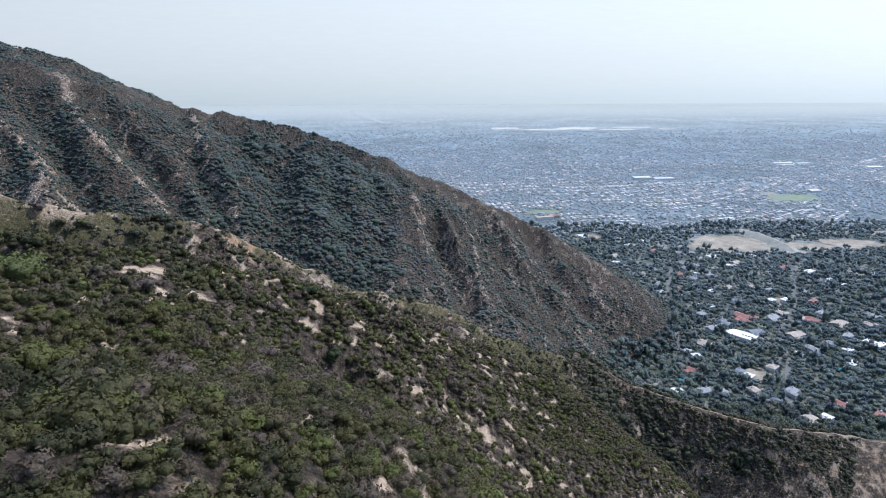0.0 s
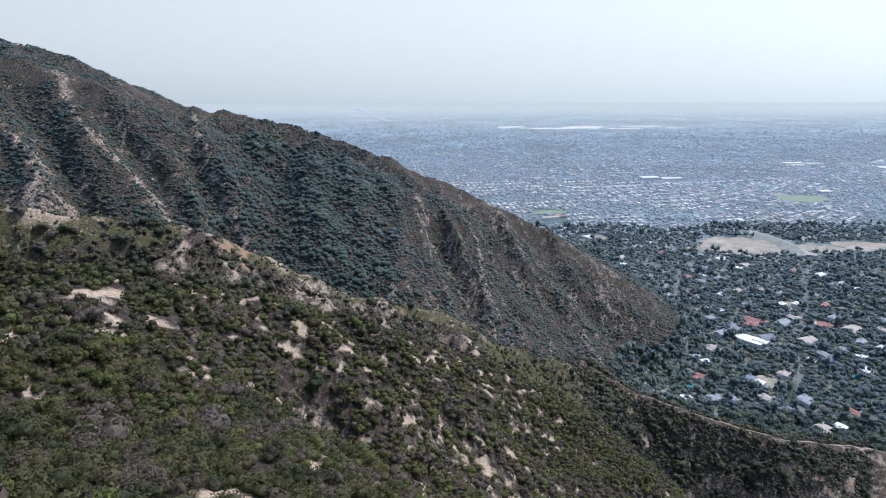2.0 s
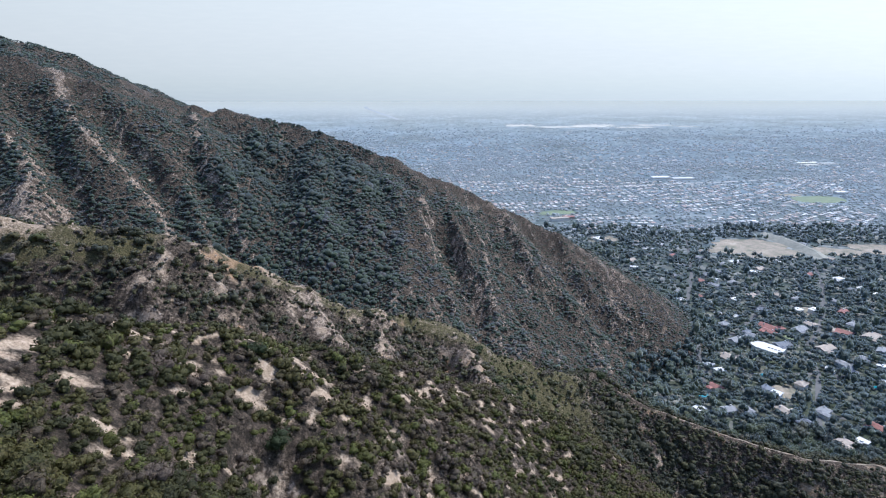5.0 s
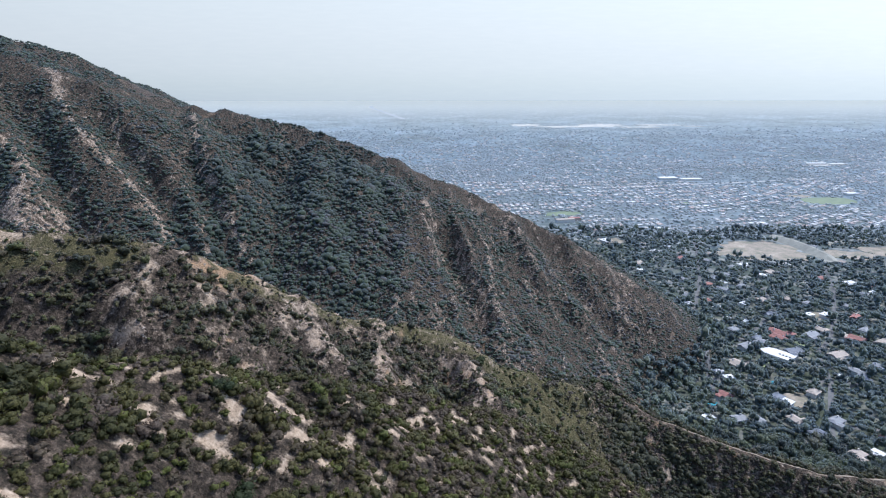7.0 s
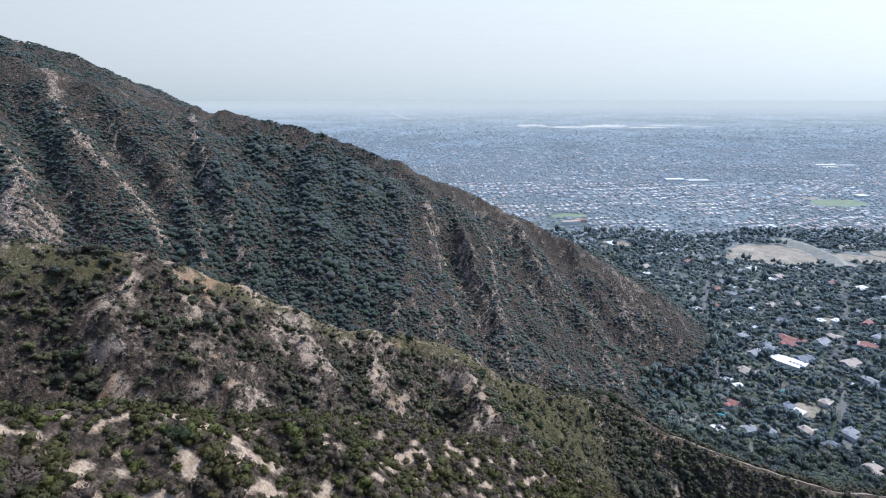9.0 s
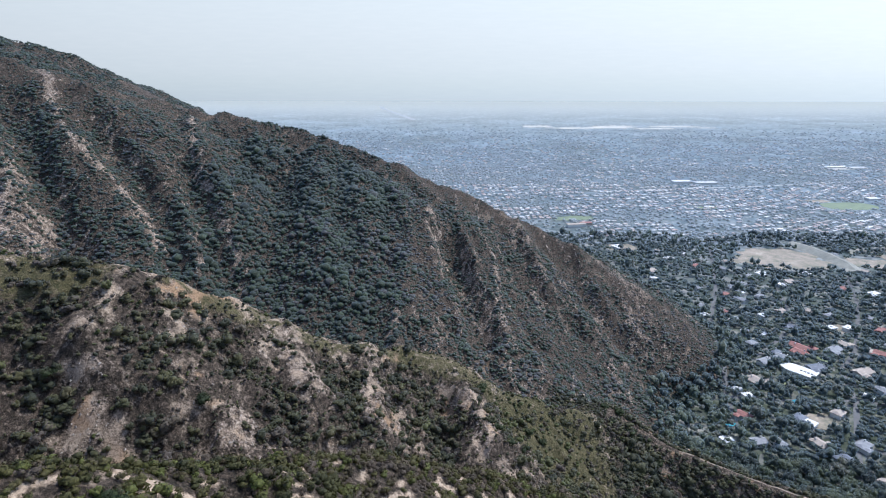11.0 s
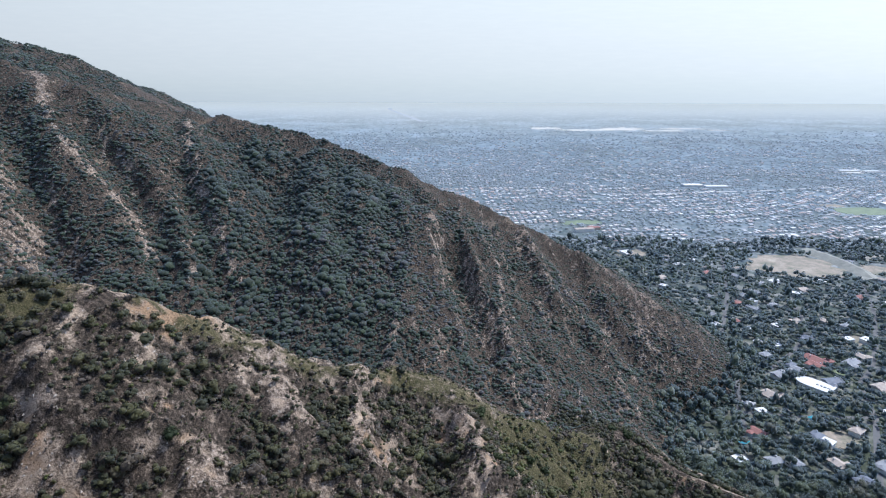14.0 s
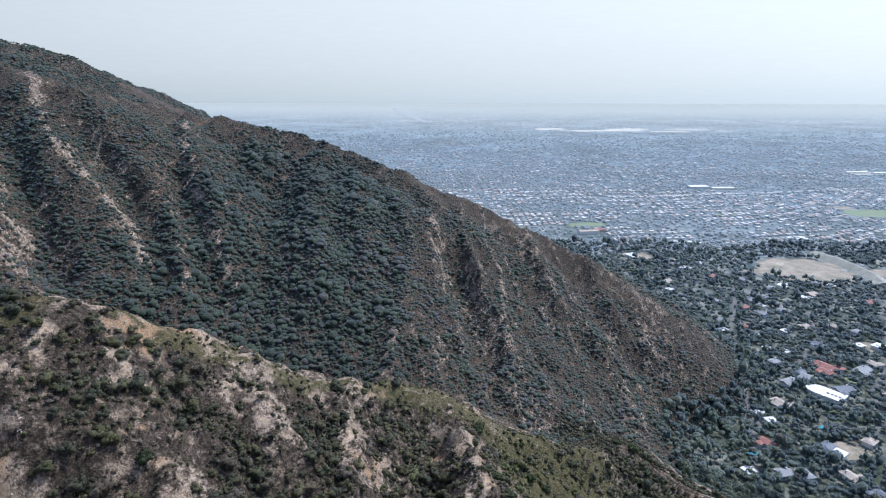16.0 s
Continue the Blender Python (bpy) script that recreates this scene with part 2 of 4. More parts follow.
def foliage_material(name, stops, by_object, sheen=0.0, through_light=0.22, grain_size=7.0, relief=0.6, tint=(0.74, 0.85, 1.0)):
    """Leaves: the tone runs along the stops, by object or by the mesh's own 'tone'."""
    m, nt, b, out = node_material(name)
    if by_object:
        info = nt.nodes.new("ShaderNodeObjectInfo")
        tone = info.outputs["Random"]
    else:
        tone = attribute(nt, "tone").outputs["Fac"]
    fine = noise_node(nt, 1.7, 3)
    t = math_node(nt, "ADD", tone, math_node(nt, "MULTIPLY", math_node(nt, "SUBTRACT", fine, 0.5), 0.35))
    c = ramp(nt, t, stops)
    grain = noise_node(nt, grain_size, 3, 0.7)
    c = mix(nt, 1.0, c, ramp(nt, grain, [(0.30, (0.50, 0.50, 0.50)), (0.5, (0.97, 0.97, 0.97)), (0.70, (1.60, 1.60, 1.56))]), "MULTIPLY")
    bump(nt, grain, b, relief, 1.2 / grain_size)
    link(nt, c, b.inputs["Base Color"])
    b.inputs["Roughness"].default_value = 0.62
    b.inputs["Specular IOR Level"].default_value = 0.3
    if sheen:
        haze_sheen(b, sheen, tint=tint)
    tr = nt.nodes.new("ShaderNodeBsdfTranslucent")
    link(nt, c, tr.inputs["Color"])
    ms = nt.nodes.new("ShaderNodeMixShader")
    ms.inputs[0].default_value = through_light
    link(nt, b.outputs[0], ms.inputs[1])
    link(nt, tr.outputs[0], ms.inputs[2])
    link(nt, ms.outputs[0], out.inputs["Surface"])
    return m


CHAPARRAL = [(0.0, (0.036, 0.038, 0.014)), (0.25, (0.060, 0.060, 0.018)), (0.45, (0.086, 0.078, 0.024)), (0.62, (0.084, 0.065, 0.041)),
             (0.78, (0.106, 0.081, 0.064)), (0.88, (0.082, 0.085, 0.019)), (1.0, (0.098, 0.110, 0.026))]
WOODS = [(0.0, (0.014, 0.021, 0.010)), (0.4, (0.024, 0.036, 0.015)), (0.7, (0.040, 0.062, 0.020)), (0.85, (0.058, 0.056, 0.050)), (1.0, (0.072, 0.067, 0.062))]
TOWN_GREEN = [(0.0, (0.030, 0.038, 0.026)), (0.35, (0.052, 0.066, 0.040)), (0.6, (0.076, 0.092, 0.048)), (0.85, (0.100, 0.116, 0.044)), (1.0, (0.116, 0.104, 0.066))]
# trees out on the plain: haze painted into the leaf colour, pale and bluish
HAZED_GREEN = [(0.0, (0.165, 0.195, 0.19)), (0.6, (0.19, 0.215, 0.20)), (1.0, (0.22, 0.23, 0.19))]
leaf_scrub = foliage_material("scrub_leaves", CHAPARRAL, False)
# a little bluish sheen on the spur's leaves imitates thin haze
leaf_spur = foliage_material("spur_leaves", CHAPARRAL, False, 0.16)
leaf_shrub = foliage_material("shrub_leaves", CHAPARRAL, True)
leaf_dark = foliage_material("dark_leaves", [(0.0, (0.022, 0.034, 0.012)), (1.0, (0.040, 0.056, 0.018))], True)
leaf_dead = foliage_material("dry_twigs", [(0.0, (0.100, 0.074, 0.056)), (1.0, (0.140, 0.110, 0.088))], True)
leaf_pale = foliage_material("pale_leaves", [(0.0, (0.075, 0.095, 0.030)), (1.0, (0.100, 0.118, 0.036))], True)
# blue-tinted sheen on the leaves from here on imitates haze
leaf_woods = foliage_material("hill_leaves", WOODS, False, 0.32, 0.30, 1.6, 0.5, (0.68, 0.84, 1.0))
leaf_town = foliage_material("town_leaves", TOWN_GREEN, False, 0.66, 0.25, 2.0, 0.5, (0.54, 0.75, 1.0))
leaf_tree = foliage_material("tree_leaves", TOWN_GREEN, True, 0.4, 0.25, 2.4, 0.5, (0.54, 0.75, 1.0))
leaf_hazed = foliage_material("hazed_leaves", HAZED_GREEN, False, 1.0, 0.2, 0.6, 0.2)
bark = plain_material("bark", (0.13, 0.10, 0.08), 0.9, 0.4, 3.0, relief=0.05)
dead_wood = plain_material("grey_stems", (0.22, 0.19, 0.17), 0.9, 0.3, 3.0)
# sheen on the roofs, walls, roads and yards below imitates haze
white_roof = plain_material("white_roof", (0.66, 0.66, 0.66), 0.55, 0.06, 0.4, sheen=0.1)
grey_roof = plain_material("grey_shingle", (0.26, 0.27, 0.29), 0.8, 0.25, 0.5, sheen=0.06)
slate_roof = plain_material("slate_shingle", (0.13, 0.15, 0.19), 0.7, 0.25, 0.5, sheen=0.06)
tan_roof = plain_material("tan_shingle", (0.40, 0.34, 0.29), 0.8, 0.25, 0.5, sheen=0.06)
red_roof = plain_material("red_tile", (0.28, 0.115, 0.095), 0.75, 0.3, 0.6, sheen=0.08)
stucco = plain_material("stucco", (0.70, 0.66, 0.60), 0.85, 0.12, 0.5, sheen=0.6)
dark_glass = plain_material("window_glass", (0.04, 0.05, 0.06), 0.12, 0.1, 1.0)
wood_door = plain_material("door_paint", (0.16, 0.09, 0.06), 0.5, 0.2, 2.0)
asphalt = plain_material("asphalt", (0.12, 0.12, 0.122), 0.85, 0.2, 0.3, sheen=0.1)
concrete = plain_material("concrete", (0.46, 0.44, 0.41), 0.85, 0.2, 0.08, sheen=0.3)
bank_grass = plain_material("bank_grass", (0.30, 0.29, 0.24), 0.95, 0.3, 0.15, sheen=0.15)
pale_yard = plain_material("pale_yard", (0.52, 0.48, 0.40), 0.9, 0.3, 0.03, sheen=0.3)


def sand_material():
    """Sandy flats with weedy patches, tracks and pale spills."""
    m, nt, b, _ = node_material("sandy_ground")
    base = ramp(nt, noise_node(nt, 0.05, 6, 0.7), [(0.36, (0.15, 0.155, 0.095)), (0.46, (0.26, 0.225, 0.165)), (0.58, (0.36, 0.30, 0.23)), (0.72, (0.48, 0.41, 0.32))])
    c = mix(nt, 1.0, base, ramp(nt, noise_node(nt, 0.6, 4), [(0.3, (0.75, 0.75, 0.75)), (0.7, (1.15, 1.15, 1.15))]), "MULTIPLY")
    link(nt, c, b.inputs["Base Color"])
    b.inputs["Roughness"].default_value = 0.95
    haze_sheen(b, 0.12)
    return m


sand = sand_material()
dirt_path = plain_material("trodden_dirt", (0.30, 0.25, 0.19), 0.95, 0.25, 0.5)
lawn = plain_material("lawn_grass", (0.17, 0.21, 0.10), 0.9, 0.3, 0.1, sheen=0.2)
pool_water = plain_material("pool_water", (0.03, 0.28, 0.36), 0.08, 0.1, 1.0)
stone = plain_material("hill_rock", (0.40, 0.345, 0.29), 0.9, 0.35, 0.9, relief=0.15)


def ground_material():
    m, nt, b, _ = node_material("ground")
    cov = attribute(nt, "cover")
    sep = nt.nodes.new("ShaderNodeSeparateColor")
    link(nt, cov.outputs["Color"], sep.inputs[0])
    bare, rock, grass = sep.outputs[0], sep.outputs[1], sep.outputs[2]
    hill = cov.outputs["Alpha"]
    n2, n3, n4 = noise_node(nt, 1.6, 5), noise_node(nt, 7.0, 3), noise_node(nt, 0.9, 7, 0.72)
    duff = ramp(nt, n4, [(0.34, (0.022, 0.021, 0.015)), (0.47, (0.052, 0.041, 0.031)), (0.56, (0.105, 0.080, 0.062)), (0.72, (0.21, 0.165, 0.128))])
    soil = ramp(nt, n2, [(0.25, (0.27, 0.198, 0.138)), (0.5, (0.40, 0.308, 0.225)), (0.75, (0.52, 0.42, 0.325))])
    rocky = ramp(nt, n4, [(0.37, (0.038, 0.029, 0.023)), (0.48, (0.20, 0.152, 0.116)), (0.60, (0.56, 0.45, 0.355))])
    dry = ramp(nt, n4, [(0.3, (0.048, 0.052, 0.020)), (0.7, (0.150, 0.125, 0.066))])
    def broken(fac, n, amount):
        f = math_node(nt, "ADD", fac, math_node(nt, "MULTIPLY", math_node(nt, "SUBTRACT", n, 0.5), amount))
        r_ = nt.nodes.new("ShaderNodeMapRange")
        r_.interpolation_type = "SMOOTHSTEP"
        r_.inputs["From Min"].default_value, r_.inputs["From Max"].default_value = 0.15, 0.85
        link(nt, f, r_.inputs["Value"])
        return r_.outputs["Result"]

    c = mix(nt, broken(grass, n2, 1.2), duff, dry)
    grain = noise_node(nt, 3.2, 4, 0.7)
    c = mix(nt, 1.0, c, ramp(nt, grain, [(0.34, (0.45, 0.45, 0.46)), (0.5, (0.95, 0.95, 0.95)), (0.66, (1.6, 1.58, 1.55))]), "MULTIPLY")
    rocky = mix(nt, 1.0, rocky, ramp(nt, grain, [(0.34, (0.6, 0.6, 0.61)), (0.5, (1.0, 1.0, 1.0)), (0.66, (1.3, 1.29, 1.28))]), "MULTIPLY")
    c = mix(nt, broken(rock, noise_node(nt, 0.55, 8, 0.75), 3.2), c, rocky)
    spot = nt.nodes.new("ShaderNodeSeparateXYZ")
    link(nt, nt.nodes.new("ShaderNodeNewGeometry").outputs["Position"], spot.inputs[0])
    spur_side = math_node(nt, "GREATER_THAN", spot.outputs["Y"], 112.0)
    soil = mix(nt, math_node(nt, "MULTIPLY", ramp(nt, noise_node(nt, 0.045, 3), [(0.52, (0, 0, 0)), (0.62, (0.8, 0.8, 0.8))]), spur_side), soil, (0.36, 0.225, 0.125))
    open_soil = broken(bare, n2, 1.1)
    soil = mix(nt, 1.0, soil, ramp(nt, grain, [(0.34, (0.66, 0.65, 0.64)), (0.5, (0.95, 0.95, 0.95)), (0.66, (1.12, 1.11, 1.1))]), "MULTIPLY")
    c = mix(nt, open_soil, c, soil)
    # the plain: gardens, roofs and yards far off
    g = nt.nodes.new("ShaderNodeNewGeometry")
    cells = nt.nodes.new("ShaderNodeTexVoronoi")
    cells.inputs["Scale"].default_value = 0.12
    link(nt, g.outputs["Position"], cells.inputs["Vector"])
    sc = nt.nodes.new("ShaderNodeSeparateColor")
    link(nt, cells.outputs["Color"], sc.inputs[0])
    broad = noise_node(nt, 0.004, 5)
    pick = math_node(nt, "ADD", math_node(nt, "MULTIPLY", sc.outputs[0], 0.75), math_node(nt, "MULTIPLY", broad, 0.55))
    plots = ramp(nt, pick, [(0.0, (0.03, 0.045, 0.03)), (0.45, (0.05, 0.07, 0.045)), (0.60, (0.06, 0.08, 0.055)), (0.80, (0.11, 0.118, 0.10)), (0.95, (0.30, 0.295, 0.275))])
    town = mix(nt, 0.5, plots, ramp(nt, noise_node(nt, 0.022, 8, 0.75), [(0.40, (0.02, 0.03, 0.02)), (0.50, (0.08, 0.09, 0.06)), (0.64, (0.40, 0.39, 0.36))]))
    # haze painted into the base colour: the plain pales as dense grows with y
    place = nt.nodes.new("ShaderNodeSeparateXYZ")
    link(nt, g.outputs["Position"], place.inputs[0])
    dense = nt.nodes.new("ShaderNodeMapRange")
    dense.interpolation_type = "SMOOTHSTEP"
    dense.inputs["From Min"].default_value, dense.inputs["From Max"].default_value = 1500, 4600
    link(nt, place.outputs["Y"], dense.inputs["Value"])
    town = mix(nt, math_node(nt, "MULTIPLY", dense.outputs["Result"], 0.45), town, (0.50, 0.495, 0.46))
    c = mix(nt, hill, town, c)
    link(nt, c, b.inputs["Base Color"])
    b.inputs["Roughness"].default_value = 0.92
    b.inputs["Specular IOR Level"].default_value = 0.2
    # patchy sheen weight that imitates haze over the plain, fuller with distance
    haze_patches = nt.nodes.new("ShaderNodeMapRange")
    haze_patches.inputs["From Min"].default_value, haze_patches.inputs["From Max"].default_value = 0.40, 0.66
    haze_patches.inputs["To Min"].default_value, haze_patches.inputs["To Max"].default_value = 0.30, 1.0
    link(nt, math_node(nt, "ADD", math_node(nt, "MULTIPLY", noise_node(nt, 0.045, 6, 0.75), 0.6), math_node(nt, "MULTIPLY", broad, 0.4)), haze_patches.inputs["Value"])
    sheen = math_node(nt, "MULTIPLY", math_node(nt, "SUBTRACT", 1.0, hill), math_node(nt, "MAXIMUM", haze_patches.outputs["Result"], dense.outputs["Result"]))
    sheen = math_node(nt, "ADD", sheen, math_node(nt, "MULTIPLY", attribute(nt, "hill_haze").outputs["Fac"], 0.12))
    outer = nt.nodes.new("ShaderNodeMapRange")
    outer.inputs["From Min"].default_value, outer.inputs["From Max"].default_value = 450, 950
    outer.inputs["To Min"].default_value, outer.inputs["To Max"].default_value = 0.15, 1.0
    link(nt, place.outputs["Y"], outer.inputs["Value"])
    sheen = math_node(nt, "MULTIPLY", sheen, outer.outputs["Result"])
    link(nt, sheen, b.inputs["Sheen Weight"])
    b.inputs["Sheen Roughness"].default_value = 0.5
    # tint of the imitated haze: blue nearer, warm white far out
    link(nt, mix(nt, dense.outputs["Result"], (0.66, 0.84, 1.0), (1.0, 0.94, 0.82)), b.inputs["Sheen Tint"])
    rel = math_node(nt, "ADD", n4, math_node(nt, "MULTIPLY", n3, 0.25))
    bump(nt, math_node(nt, "MULTIPLY", rel, math_node(nt, "SUBTRACT", hill, math_node(nt, "MULTIPLY", open_soil, 0.75))), b, 1.0, 1.0)
    return m


def part(name, mesh, material, parent=None, label=""):
    ob = new(name, mesh)
    if material and not mesh.materials:
        mesh.materials.append(material)
    if parent:
        ob.parent = parent
    if label:
        tagged(ob, label)
    return ob


def mesh_from(name, verts, faces):
    me = bpy.data.meshes.new(name)
    me.from_pydata([tuple(v) for v in verts], [], [tuple(f) for f in faces])
    me.update()
    return me


def tri_mesh(name, verts, tone=None, normals=None):
    """A mesh of loose triangles from an array (n, 3) whose rows go three by three."""
    me = bpy.data.meshes.new(name)
    n = len(verts)
    me.vertices.add(n)
    me.vertices.foreach_set("co", np.asarray(verts, np.float32).ravel())
    me.loops.add(n)
    me.loops.foreach_set("vertex_index", np.arange(n, dtype=np.int32))
    me.polygons.add(n // 3)
    me.polygons.foreach_set("loop_start", np.arange(0, n, 3, dtype=np.int32))
    if tone is not None:
        me.attributes.new("tone", "FLOAT", "POINT").data.foreach_set("value", np.asarray(tone, np.float32))
    if normals is not None:
        me.attributes.new("custom_normal", "FLOAT_VECTOR", "POINT").data.foreach_set("vector", np.asarray(normals, np.float32).ravel())
    me.update(calc_edges=True)
    return me


# ---- ground ----
def spaced(inner0, inner1, fine, mid0, mid1, coarse, out0, out1):
    c = list(np.arange(inner0, inner1, fine))
    while c[-1] < mid1:
        c.append(c[-1] + coarse)
    s = coarse
    while c[-1] < out1:
        s *= 1.10
        c.append(c[-1] + s)
    c[-1] = out1
    d = [inner0]
    while d[-1] > mid0:
        d.append(d[-1] - coarse)
    s = coarse
    while d[-1] > out0:
        s *= 1.10
        d.append(d[-1] - s)
    d[-1] = out0
    return np.array(d[:0:-1] + c)


gx = spaced(-105, 100, 1.4, -330, 330, 3.0, -4600, 4600)
gy = spaced(-40, 262, 1.5, -130, 640, 3.0, -700, 4860)
GX, GY = np.meshgrid(gx, gy)
GZ = height(GX, GY)
me = bpy.data.meshes.new("ground")
nx, ny = len(gx), len(gy)
co = np.stack([GX, GY, GZ], -1).reshape(-1, 3).astype(np.float32)
ii = (np.arange(ny - 1)[:, None] * nx + np.arange(nx - 1)[None]).ravel()
quads = np.stack([ii, ii + 1, ii + 1 + nx, ii + nx], 1).astype(np.int32)
me.vertices.add(len(co))
me.vertices.foreach_set("co", co.ravel())
me.loops.add(quads.size)
me.loops.foreach_set("vertex_index", quads.ravel())
me.polygons.add(len(quads))
me.polygons.foreach_set("loop_start", np.arange(0, quads.size, 4, dtype=np.int32))
me.polygons.foreach_set("use_smooth", np.ones(len(quads), bool))
me.attributes.new("cover", "FLOAT_COLOR", "POINT").data.foreach_set("color", covers(GX, GY).reshape(-1, 4).astype(np.float32).ravel())
# weight of the haze-like sheen on the far slopes and hills
me.attributes.new("hill_haze", "FLOAT", "POINT").data.foreach_set("value", (smooth(270, 320, GY) * smooth(3, 20, GZ) * (1 + 7 * smooth(1500, 2000, GY))).ravel().astype(np.float32))
me.update(calc_edges=True)
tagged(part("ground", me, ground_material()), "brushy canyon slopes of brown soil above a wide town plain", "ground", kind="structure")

# ---- distance: a glowing backdrop painted as the plain's far end and the pale hazy air over it ----
def backdrop_material():
    m, nt, b, out = node_material("distance")
    g = nt.nodes.new("ShaderNodeNewGeometry")
    sep = nt.nodes.new("ShaderNodeSeparateXYZ")
    link(nt, g.outputs["Position"], sep.inputs[0])
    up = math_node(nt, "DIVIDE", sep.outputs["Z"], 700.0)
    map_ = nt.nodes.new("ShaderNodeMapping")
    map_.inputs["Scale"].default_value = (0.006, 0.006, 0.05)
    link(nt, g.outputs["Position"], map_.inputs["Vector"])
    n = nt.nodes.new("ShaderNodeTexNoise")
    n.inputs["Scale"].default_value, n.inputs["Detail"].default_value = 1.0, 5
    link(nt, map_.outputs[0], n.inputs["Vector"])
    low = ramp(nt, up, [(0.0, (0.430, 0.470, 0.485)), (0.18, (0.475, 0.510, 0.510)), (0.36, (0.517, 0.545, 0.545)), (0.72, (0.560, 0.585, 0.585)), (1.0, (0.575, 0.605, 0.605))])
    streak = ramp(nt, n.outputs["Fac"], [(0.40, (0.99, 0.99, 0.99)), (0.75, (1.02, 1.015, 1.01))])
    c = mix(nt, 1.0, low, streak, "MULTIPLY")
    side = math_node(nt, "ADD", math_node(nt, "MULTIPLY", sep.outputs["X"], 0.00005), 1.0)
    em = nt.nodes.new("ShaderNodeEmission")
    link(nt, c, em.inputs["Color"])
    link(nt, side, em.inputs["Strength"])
    tr = nt.nodes.new("ShaderNodeBsdfTransparent")
    ms = nt.nodes.new("ShaderNodeMixShader")
    fade = ramp(nt, math_node(nt, "MULTIPLY", up, 0.41), [(0.55, (0, 0, 0)), (1.0, (1, 1, 1))])
    link(nt, fade, ms.inputs[0])
    link(nt, em.outputs[0], ms.inputs[1])
    link(nt, tr.outputs[0], ms.inputs[2])
    link(nt, ms.outputs[0], out.inputs["Surface"])
    return m


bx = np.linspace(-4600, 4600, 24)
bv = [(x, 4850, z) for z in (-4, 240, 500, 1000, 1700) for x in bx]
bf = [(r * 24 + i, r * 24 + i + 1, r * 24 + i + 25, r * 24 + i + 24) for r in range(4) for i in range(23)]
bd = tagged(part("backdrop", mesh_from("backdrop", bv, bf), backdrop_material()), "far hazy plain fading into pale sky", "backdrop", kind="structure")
bd.visible_shadow = False

# ---- leaves and crowns ----
def unit(rng, n):
    v = rng.normal(size=(n, 3))
    return v / np.linalg.norm(v, axis=1)[:, None]


OCT_V = np.array([(1, 0, 0), (0, 1, 0), (-1, 0, 0), (0, -1, 0), (0, 0, 1), (0, 0, -1)], float)
OCT_F = np.array([(0, 1, 4), (1, 2, 4), (2, 3, 4), (3, 0, 4), (1, 0, 5), (2, 1, 5), (3, 2, 5), (0, 3, 5)])
# a rounded cap of fifteen faces, open below
CAP_V = np.array([(0, 0, 1)] + [(.894 * math.cos(1.2566 * k), .894 * math.sin(1.2566 * k), .447) for k in range(5)]
                 + [(.894 * math.cos(1.2566 * (k + .5)), .894 * math.sin(1.2566 * (k + .5)), -.447) for k in range(5)])
CAP_F = np.array([(0, 1 + k, 1 + (k + 1) % 5) for k in range(5)] + [(1 + k, 6 + k, 1 + (k + 1) % 5) for k in range(5)]
                 + [(6 + k, 6 + (k + 1) % 5, 1 + (k + 1) % 5) for k in range(5)])


